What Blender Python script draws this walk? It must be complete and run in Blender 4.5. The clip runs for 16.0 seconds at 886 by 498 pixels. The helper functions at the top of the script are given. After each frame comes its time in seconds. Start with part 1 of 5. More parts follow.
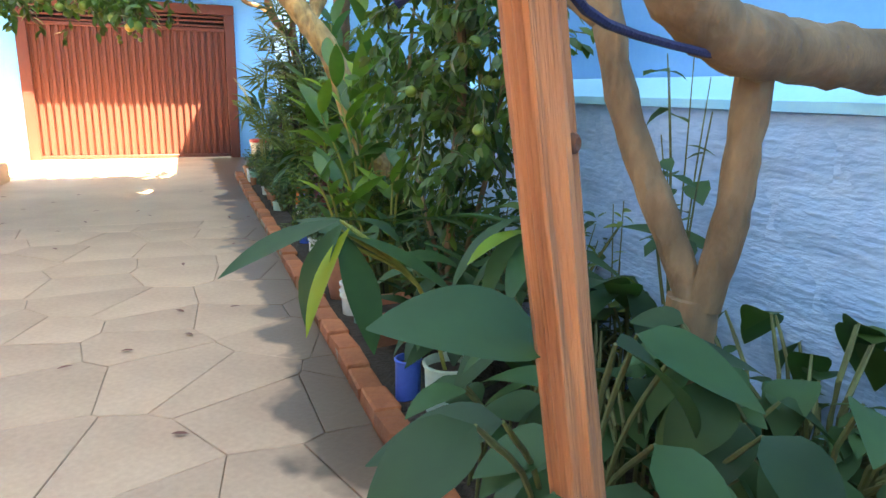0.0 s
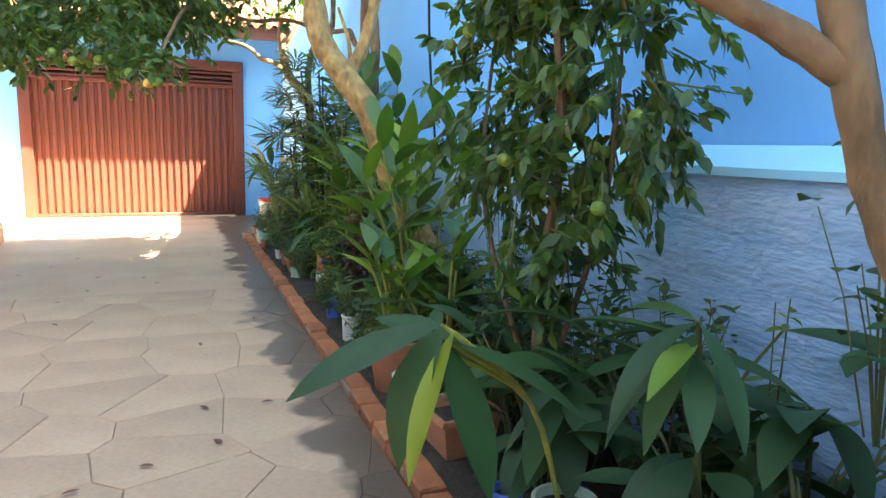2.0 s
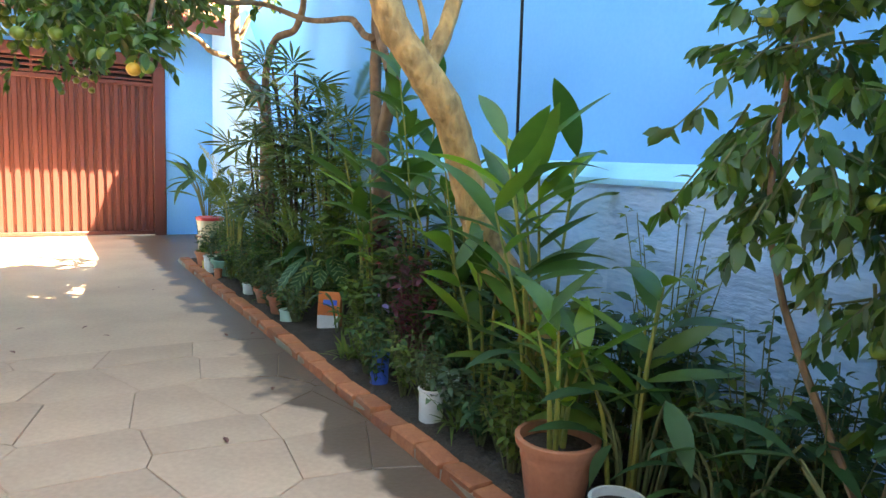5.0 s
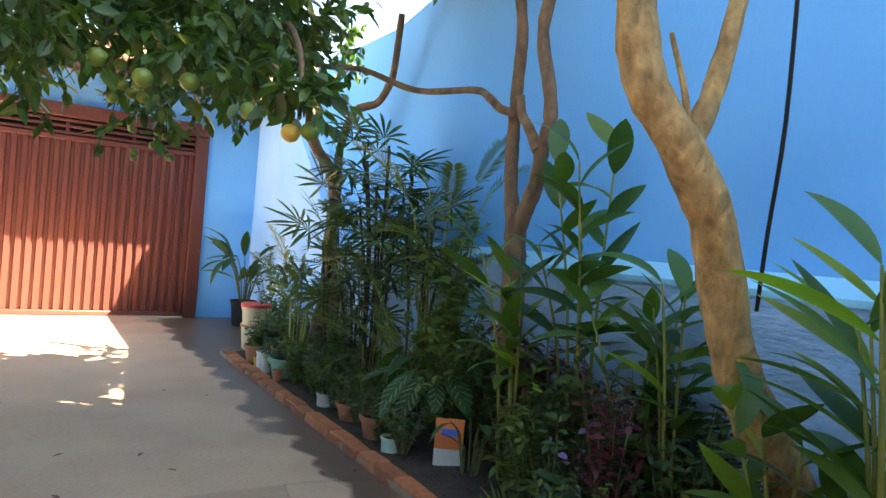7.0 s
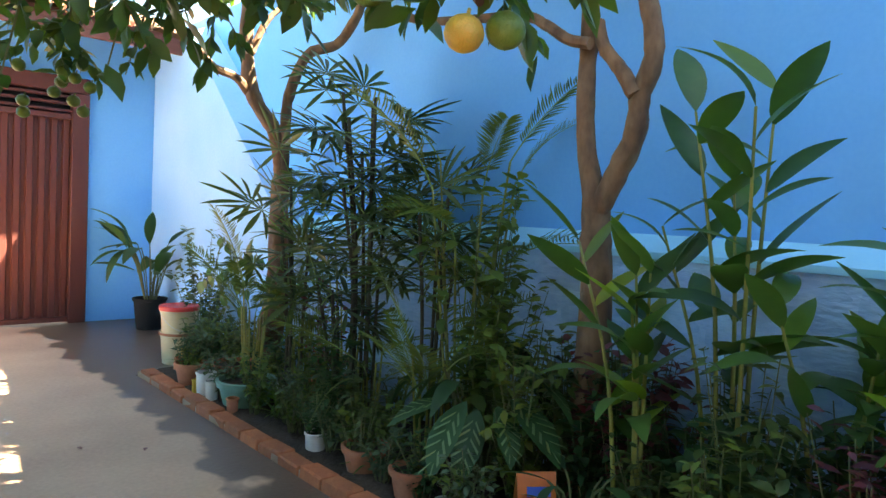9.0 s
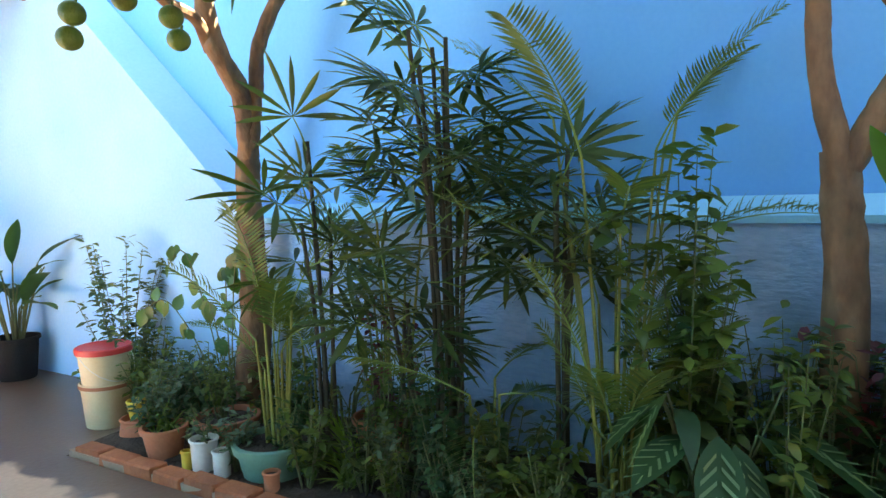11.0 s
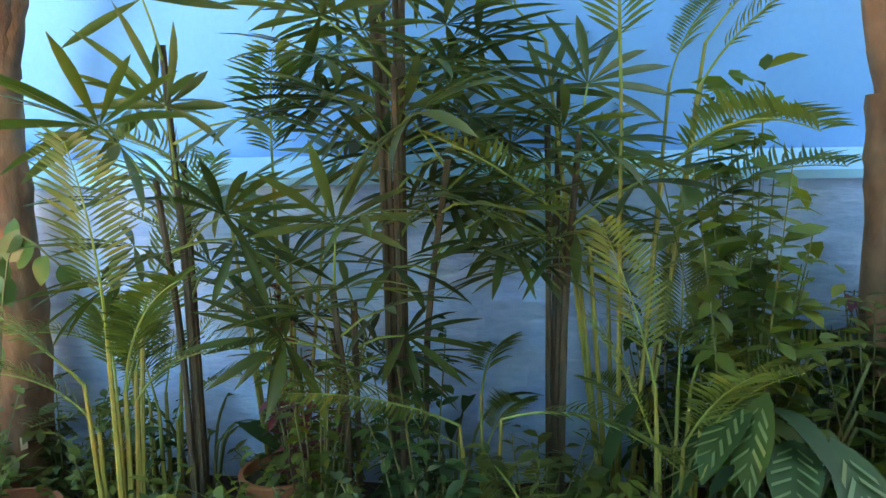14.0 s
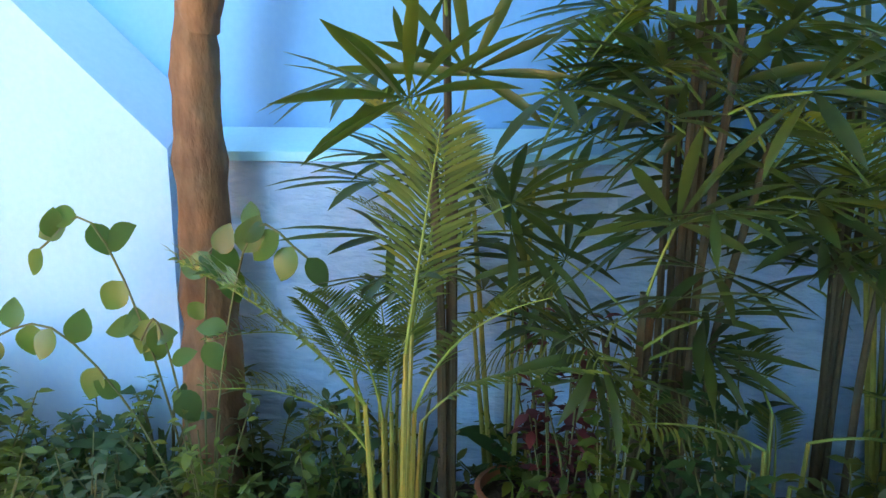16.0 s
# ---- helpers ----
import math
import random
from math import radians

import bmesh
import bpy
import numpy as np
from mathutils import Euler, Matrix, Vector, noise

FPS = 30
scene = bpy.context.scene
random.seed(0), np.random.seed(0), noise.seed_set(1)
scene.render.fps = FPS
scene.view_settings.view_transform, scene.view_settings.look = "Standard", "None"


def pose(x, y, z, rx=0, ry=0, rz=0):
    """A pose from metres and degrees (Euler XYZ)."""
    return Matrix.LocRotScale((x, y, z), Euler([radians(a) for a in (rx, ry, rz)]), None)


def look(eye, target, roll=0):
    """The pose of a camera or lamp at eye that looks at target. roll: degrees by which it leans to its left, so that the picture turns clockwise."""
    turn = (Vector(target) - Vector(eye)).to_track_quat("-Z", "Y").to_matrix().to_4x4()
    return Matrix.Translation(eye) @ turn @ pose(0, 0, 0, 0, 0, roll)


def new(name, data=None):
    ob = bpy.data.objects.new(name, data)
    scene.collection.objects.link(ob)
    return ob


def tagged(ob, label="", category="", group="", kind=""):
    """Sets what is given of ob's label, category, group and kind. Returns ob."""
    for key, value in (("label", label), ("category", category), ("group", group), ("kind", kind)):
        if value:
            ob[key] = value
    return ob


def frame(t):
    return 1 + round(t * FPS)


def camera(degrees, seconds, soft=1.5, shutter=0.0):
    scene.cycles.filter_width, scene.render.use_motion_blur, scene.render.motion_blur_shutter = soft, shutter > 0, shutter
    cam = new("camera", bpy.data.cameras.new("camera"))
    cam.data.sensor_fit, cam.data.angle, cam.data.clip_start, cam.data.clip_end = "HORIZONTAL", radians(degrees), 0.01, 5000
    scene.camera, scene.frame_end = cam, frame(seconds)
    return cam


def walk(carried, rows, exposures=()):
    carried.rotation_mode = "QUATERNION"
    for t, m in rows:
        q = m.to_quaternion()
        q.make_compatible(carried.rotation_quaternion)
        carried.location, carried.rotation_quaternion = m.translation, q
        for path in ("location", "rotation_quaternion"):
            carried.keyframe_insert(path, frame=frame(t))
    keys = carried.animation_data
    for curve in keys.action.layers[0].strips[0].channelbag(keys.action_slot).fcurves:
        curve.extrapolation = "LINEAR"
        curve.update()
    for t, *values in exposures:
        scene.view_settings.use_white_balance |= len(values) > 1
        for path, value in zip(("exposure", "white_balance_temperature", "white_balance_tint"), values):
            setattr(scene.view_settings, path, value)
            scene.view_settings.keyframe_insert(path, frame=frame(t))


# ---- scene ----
cam = camera(67.3, 16.0)
PATH = [
    (0, (0.9, 0.592, 1.269), (1.594, 2.41, 0.81), 1.1),
    (0.5, (0.881, 0.761, 1.296), (1.516, 2.63, 0.977), 2.1),
    (1, (0.773, 0.93, 1.307), (1.491, 2.78, 1.06), 1.3),
    (1.5, (0.712, 1.05, 1.287), (1.452, 2.889, 1.021), 2.1),
    (2, (0.72, 1.213, 1.307), (1.447, 3.051, 1.006), 1.4),
    (2.5, (0.592, 1.34, 1.337), (1.367, 3.159, 1.038), 4.5),
    (3, (0.389, 1.592, 1.282), (1.336, 3.326, 0.97), 3.1),
    (3.5, (0.289, 1.794, 1.286), (1.25, 3.521, 0.982), 4.2),
    (3.7, (0.255, 1.905, 1.296), (1.193, 3.649, 1.021), 4.8),
    (5.8, (-0.062, 3.169, 1.31), (1.058, 4.812, 1.1), 2.1),
    (6, (-0.125, 3.286, 1.299), (1.008, 4.928, 1.156), 3.1),
    (6.5, (-0.176, 3.633, 1.352), (0.929, 5.298, 1.277), 2.4),
    (7, (-0.251, 4.023, 1.352), (0.805, 5.721, 1.332), 4.9),
    (7.5, (-0.325, 4.384, 1.372), (0.836, 6.012, 1.321), 3.2),
    (8, (-0.246, 4.743, 1.373), (0.866, 6.405, 1.346), 2.0),
    (8.5, (-0.236, 5.128, 1.38), (0.948, 6.739, 1.355), 3.9),
    (9, (-0.273, 5.553, 1.382), (1.074, 7.027, 1.285), 2.8),
    (9.2, (-0.26, 5.692, 1.315), (1.121, 7.139, 1.268), 1.9),
    (11.3, (-0.523, 7.646, 1.406), (1.279, 8.484, 1.186), 0.2),
    (11.5, (-0.493, 7.775, 1.406), (1.357, 8.499, 1.168), 1.8),
    (12, (-0.306, 8.071, 1.316), (1.521, 8.838, 1.046), 0.2),
    (12.5, (-0.241, 8.248, 1.298), (1.624, 8.941, 1.087), 3.5),
    (13, (-0.178, 8.493, 1.319), (1.758, 8.938, 1.086), 1.6),
    (13.5, (-0.127, 8.61, 1.296), (1.839, 8.857, 1.026), 1.3),
    (14, (0.052, 8.701, 1.289), (2.032, 8.85, 1.047), -0.9),
    (14.5, (0.112, 8.795, 1.287), (2.086, 9.002, 1.042), -0.3),
    (15, (0.079, 9.089, 1.35), (2.03, 9.389, 1.03), -1.7),
    (15.5, (0.137, 9.31, 1.324), (2.101, 9.532, 1.014), 1.1),
    (16, (0.311, 9.576, 1.357), (2.273, 9.707, 0.99), 0.4),
]
walk(cam, [(t, look(eye, target, roll)) for t, eye, target, roll in PATH],
     [(0, 4.7, 9300, 4), (2, 4.55, 8900, 3), (3.5, 4.65, 8900, 3), (6, 4.35, 8400, 5), (7, 3.95, 8000, 5), (9, 4.0, 7800, 5), (11.5, 4.5, 8000, 4), (14, 4.95, 8900, 8), (16, 4.6, 8200, 7)])

# ---- world, sun, exposure ----
world = bpy.data.worlds.new("sky")
scene.world = world
world.use_nodes = True
wn = world.node_tree.nodes
sky = wn.new("ShaderNodeTexSky")
sky.sky_type = 'NISHITA'
sky.sun_disc = False
SUN_TRAVEL = Vector((-0.60, 0.43, -1.0)).normalized()
sky.sun_elevation = math.asin(-SUN_TRAVEL.z)
sky.sun_rotation = math.atan2(-SUN_TRAVEL.x, -SUN_TRAVEL.y)
world.node_tree.links.new(sky.outputs[0], wn["Background"].inputs[0])
wn["Background"].inputs[1].default_value = 0.05
sun = new("sun", bpy.data.lights.new("sun", 'SUN'))
sun.data.energy = 5.0
sun.data.angle = radians(0.5)
sun.data.color = (1.0, 0.94, 0.84)
sun.rotation_euler = SUN_TRAVEL.to_track_quat('-Z', 'Y').to_euler()


# ---- materials ----
def ramp(nt, src, stops):
    node = nt.nodes.new("ShaderNodeValToRGB")
    els = node.color_ramp.elements
    while len(els) < len(stops):
        els.new(0.5)
    for el, (p, c) in zip(els, stops):
        el.position, el.color = p, (*c, 1)
    nt.links.new(src, node.inputs[0])
    return node.outputs[0]


def noise_tex(nt, scale, detail=4, stretch=(1, 1, 1), space="Object"):
    co = nt.nodes.new("ShaderNodeTexCoord")
    mp = nt.nodes.new("ShaderNodeMapping")
    mp.inputs["Scale"].default_value = stretch
    nz = nt.nodes.new("ShaderNodeTexNoise")
    nz.inputs["Scale"].default_value, nz.inputs["Detail"].default_value = scale, detail
    nt.links.new(co.outputs[space], mp.inputs[0])
    nt.links.new(mp.outputs[0], nz.inputs["Vector"])
    return nz.outputs["Fac"]


def mixed(nt, fac, a, b, mode='MIX'):
    m = nt.nodes.new("ShaderNodeMix")
    m.data_type, m.blend_type = 'RGBA', mode
    for sock, v in ((m.inputs[0], fac), (m.inputs[6], a), (m.inputs[7], b)):
        if isinstance(v, (int, float)):
            sock.default_value = v
        elif isinstance(v, tuple):
            sock.default_value = (*v, 1)
        else:
            nt.links.new(v, sock)
    return m.outputs[2]


def surface(name, light, dark, scale=6, rough=0.7, bump=0.3, fine=60, stretch=(1, 1, 1), metal=0.0, vary=0.0, depth=0.01, fine_mix=0.35):
    """Two scales of colour noise with relief; vary shifts each object's tone."""
    m = bpy.data.materials.new(name)
    m.use_nodes = True
    nt = m.node_tree
    b = nt.nodes["Principled BSDF"]
    col = ramp(nt, noise_tex(nt, scale, 5, stretch), [(0.3, dark), (0.7, light)])
    f = noise_tex(nt, fine, 3, stretch)
    col = mixed(nt, fine_mix, col, ramp(nt, f, [(0.3, dark), (0.75, light)]))
    if vary:
        info = nt.nodes.new("ShaderNodeObjectInfo")
        hsv = nt.nodes.new("ShaderNodeHueSaturation")
        mr = nt.nodes.new("ShaderNodeMapRange")
        mr.inputs[3].default_value, mr.inputs[4].default_value = 1 - vary, 1 + vary
        nt.links.new(info.outputs["Random"], mr.inputs[0])
        nt.links.new(mr.outputs[0], hsv.inputs["Value"])
        nt.links.new(col, hsv.inputs["Color"])
        col = hsv.outputs[0]
    nt.links.new(col, b.inputs["Base Color"])
    b.inputs["Roughness"].default_value, b.inputs["Metallic"].default_value = rough, metal
    if bump:
        bp = nt.nodes.new("ShaderNodeBump")
        bp.inputs["Strength"].default_value, bp.inputs["Distance"].default_value = bump, depth
        nt.links.new(f, bp.inputs["Height"])
        nt.links.new(bp.outputs[0], b.inputs["Normal"])
    return m


def foliage(name, light, dark, through_light=0.3, rough=0.42, vary=0.3):
    m = bpy.data.materials.new(name)
    m.use_nodes = True
    nt = m.node_tree
    b = nt.nodes["Principled BSDF"]
    geo = nt.nodes.new("ShaderNodeNewGeometry")
    info = nt.nodes.new("ShaderNodeObjectInfo")
    add = nt.nodes.new("ShaderNodeMath")
    add.operation = 'ADD'
    nt.links.new(geo.outputs["Random Per Island"], add.inputs[0])
    nt.links.new(info.outputs["Random"], add.inputs[1])
    fr = nt.nodes.new("ShaderNodeMath")
    fr.operation = 'FRACT'
    nt.links.new(add.outputs[0], fr.inputs[0])
    warm = tuple(min(1, c * k) for c, k in zip(light, (1.7, 1.15, 0.7)))
    col = ramp(nt, fr.outputs[0], [(0.0, dark), (0.5, light), (0.85, light), (1.0, warm)])
    col = mixed(nt, 0.3, col, ramp(nt, noise_tex(nt, 14, 4), [(0.3, dark), (0.75, light)]))
    nt.links.new(col, b.inputs["Base Color"])
    b.inputs["Roughness"].default_value = rough
    tr = nt.nodes.new("ShaderNodeBsdfTranslucent")
    nt.links.new(mixed(nt, 1.0, col, (1.6, 1.8, 0.6), 'MULTIPLY'), tr.inputs[0])
    mx = nt.nodes.new("ShaderNodeMixShader")
    mx.inputs[0].default_value = through_light
    nt.links.new(b.outputs[0], mx.inputs[1])
    nt.links.new(tr.outputs[0], mx.inputs[2])
    nt.links.new(mx.outputs[0], nt.nodes["Material Output"].inputs[0])
    return m


def paving(name):
    """Worn cement flags, darkened where watering has wetted the edge by the bed."""
    m = surface(name, (0.60, 0.395, 0.26), (0.40, 0.255, 0.17), 1.3, 0.72, 0.25, 38, vary=0.07, depth=0.006)
    nt = m.node_tree
    b = nt.nodes["Principled BSDF"]
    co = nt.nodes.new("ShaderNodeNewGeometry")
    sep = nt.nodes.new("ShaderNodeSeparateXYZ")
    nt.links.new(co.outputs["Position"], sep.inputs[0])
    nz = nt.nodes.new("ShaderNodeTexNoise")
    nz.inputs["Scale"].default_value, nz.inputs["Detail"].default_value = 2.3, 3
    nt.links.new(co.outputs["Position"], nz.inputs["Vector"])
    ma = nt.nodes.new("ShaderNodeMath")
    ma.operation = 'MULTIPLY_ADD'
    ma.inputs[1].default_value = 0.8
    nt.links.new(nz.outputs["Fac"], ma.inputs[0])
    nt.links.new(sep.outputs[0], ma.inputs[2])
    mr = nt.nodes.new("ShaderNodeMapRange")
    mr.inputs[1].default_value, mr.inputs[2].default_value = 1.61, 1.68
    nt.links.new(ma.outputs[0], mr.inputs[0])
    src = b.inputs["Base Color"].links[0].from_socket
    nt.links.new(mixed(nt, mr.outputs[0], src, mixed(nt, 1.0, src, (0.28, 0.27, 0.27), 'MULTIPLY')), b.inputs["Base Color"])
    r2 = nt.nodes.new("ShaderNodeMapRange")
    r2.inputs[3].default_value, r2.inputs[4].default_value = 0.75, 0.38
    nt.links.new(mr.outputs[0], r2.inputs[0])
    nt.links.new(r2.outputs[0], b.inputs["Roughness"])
    return m


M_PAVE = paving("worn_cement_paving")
M_JOINT = surface("dark_joint_mortar", (0.40, 0.275, 0.185), (0.27, 0.185, 0.125), 8, 0.9)
M_SOIL = surface("dark_garden_soil", (0.07, 0.05, 0.035), (0.03, 0.022, 0.016), 9, 0.95, 0.8, 45, depth=0.03)
M_BLUE = surface("light_blue_wall_paint", (0.17, 0.53, 0.95), (0.12, 0.44, 0.90), 0.9, 0.8, 0.15, 45, depth=0.004)
# wall blue made paler, with bounced sunlight put into the colour
M_BLUE_END = surface("bounce_paled_blue_paint", (0.42, 0.70, 0.95), (0.31, 0.60, 0.93), 1.2, 0.85, 0.2, 40, depth=0.004)
M_ROUGH = surface("weathered_blue_render", (0.50, 0.70, 0.92), (0.25, 0.45, 0.72), 2.0, 0.9, 0.7, 24, (1, 0.6, 1.8), depth=0.02, fine_mix=0.4)
M_LEDGE = surface("bright_blue_ledge_paint", (0.36, 0.78, 0.97), (0.28, 0.70, 0.95), 4, 0.7, 0.2)
M_GATE = surface("dark_red_gate_paint", (0.13, 0.034, 0.024), (0.085, 0.021, 0.015), 3, 0.5, 0.1, 30, (1, 1, 0.3), vary=0.05)
M_DARK = surface("near_black", (0.015, 0.012, 0.012), (0.008, 0.008, 0.008), 5, 0.9)
M_FASCIA = surface("red_brown_fascia_wood", (0.22, 0.07, 0.045), (0.12, 0.035, 0.022), 4, 0.6, 0.3, 30, (1, 6, 6))
M_TILE = surface("clay_roof_tile", (0.42, 0.19, 0.11), (0.24, 0.11, 0.07), 6, 0.85, 0.4, 40, vary=0.2)
M_BRICK = surface("orange_clay_brick", (0.50, 0.17, 0.065), (0.30, 0.09, 0.04), 9, 0.85, 0.5, 60, vary=0.22)
M_TERRA = surface("terracotta_clay", (0.52, 0.20, 0.10), (0.36, 0.13, 0.065), 6, 0.8, 0.25, 50, vary=0.12)
M_WHITE = surface("off_white_plastic", (0.74, 0.72, 0.66), (0.58, 0.55, 0.48), 5, 0.5, 0.1)
M_CREAM = surface("cream_plastic", (0.74, 0.62, 0.38), (0.62, 0.50, 0.29), 5, 0.5, 0.1)
M_RED = surface("bright_red_plastic", (0.72, 0.05, 0.04), (0.60, 0.035, 0.03), 5, 0.45, 0.1)
M_GREENPOT = surface("grey_green_plastic", (0.17, 0.34, 0.25), (0.12, 0.25, 0.18), 5, 0.55, 0.1)
M_PALEGREEN = surface("pale_green_plastic", (0.55, 0.66, 0.52), (0.42, 0.52, 0.40), 5, 0.55, 0.1)
M_BLUEPOT = surface("blue_plastic", (0.06, 0.17, 0.62), (0.04, 0.11, 0.46), 5, 0.45, 0.1)
M_YELLOW = surface("yellow_plastic", (0.70, 0.48, 0.06), (0.55, 0.36, 0.04), 5, 0.5, 0.1)
M_ORANGEBAG = surface("orange_printed_film", (0.80, 0.20, 0.03), (0.68, 0.15, 0.02), 4, 0.35, 0.2, 20)
M_NAVY = surface("navy_cloth", (0.025, 0.028, 0.09), (0.012, 0.014, 0.05), 20, 0.9, 0.6, 120)
M_BARK = surface("pale_mottled_bark", (0.72, 0.43, 0.16), (0.15, 0.08, 0.03), 8, 0.85, 0.9, 22, (1, 1, 0.6), depth=0.04, fine_mix=0.5)
M_BARK2 = surface("brown_smooth_bark", (0.31, 0.17, 0.085), (0.085, 0.042, 0.022), 9, 0.8, 0.6, 26, (1, 1, 0.5), depth=0.02)
M_BARK3 = surface("grey_brown_bark", (0.30, 0.185, 0.095), (0.11, 0.068, 0.036), 9, 0.85, 0.9, 26, (1, 1, 0.5), depth=0.02)
M_POST = surface("bare_split_post_wood", (0.66, 0.28, 0.12), (0.26, 0.085, 0.035), 22, 0.75, 0.9, 60, (1, 1, 0.05), depth=0.03, fine_mix=0.5)
for node in M_POST.node_tree.nodes:
    if node.type == 'MAPPING':
        node.vector_type = 'TEXTURE'
        node.inputs["Scale"].default_value = (1, 1, 22)
        node.inputs["Rotation"].default_value = (0, radians(-9.4), 0)
M_KNOT = surface("dark_wood_knot", (0.14, 0.06, 0.03), (0.08, 0.035, 0.02), 20, 0.8)
M_CANE = surface("yellow_green_cane", (0.34, 0.30, 0.06), (0.15, 0.18, 0.035), 10, 0.5, 0.2)
M_DARKCANE = surface("dark_palm_cane", (0.09, 0.07, 0.035), (0.045, 0.035, 0.02), 12, 0.8, 0.4)
M_STEM = surface("green_brown_stem", (0.13, 0.16, 0.05), (0.08, 0.08, 0.03), 12, 0.7, 0.2)
M_RACHIS = surface("pale_green_rachis", (0.26, 0.34, 0.07), (0.14, 0.22, 0.04), 10, 0.5, 0.1)
L_CITRUS = foliage("citrus_leaf", (0.075, 0.145, 0.028), (0.022, 0.055, 0.014), 0.3, 0.35)
L_GINGER = foliage("ginger_leaf", (0.085, 0.17, 0.035), (0.035, 0.085, 0.022), 0.3, 0.38)
L_BRIGHT = foliage("young_yellow_green_leaf", (0.20, 0.30, 0.04), (0.11, 0.20, 0.03), 0.4, 0.4)
L_DEEP = foliage("deep_green_broad_leaf", (0.034, 0.098, 0.026), (0.012, 0.040, 0.014), 0.2, 0.62)
L_PALM = foliage("palm_leaf", (0.075, 0.115, 0.028), (0.026, 0.050, 0.016), 0.25, 0.38)
L_ARECA = foliage("areca_leaf", (0.12, 0.17, 0.04), (0.05, 0.085, 0.024), 0.3, 0.4)
L_HERB = foliage("herb_leaf", (0.13, 0.19, 0.035), (0.045, 0.085, 0.02), 0.3, 0.5)
L_GREY = foliage("grey_green_leaf", (0.10, 0.16, 0.09), (0.05, 0.09, 0.05), 0.25, 0.5)
L_PURPLE = foliage("purple_red_leaf", (0.16, 0.035, 0.05), (0.06, 0.015, 0.025), 0.25, 0.45)
L_SILVER = foliage("silver_band", (0.17, 0.26, 0.11), (0.11, 0.19, 0.08), 0.2, 0.5)
L_FLOWER = foliage("violet_petal", (0.36, 0.25, 0.62), (0.24, 0.16, 0.46), 0.3, 0.6)
M_ORANGE = surface("ripe_orange_peel", (0.78, 0.40, 0.06), (0.55, 0.42, 0.06), 9, 0.42, 0.5, 220, depth=0.003)
M_LIME = surface("green_citrus_peel", (0.20, 0.26, 0.035), (0.08, 0.15, 0.02), 12, 0.42, 0.5, 220, depth=0.003)


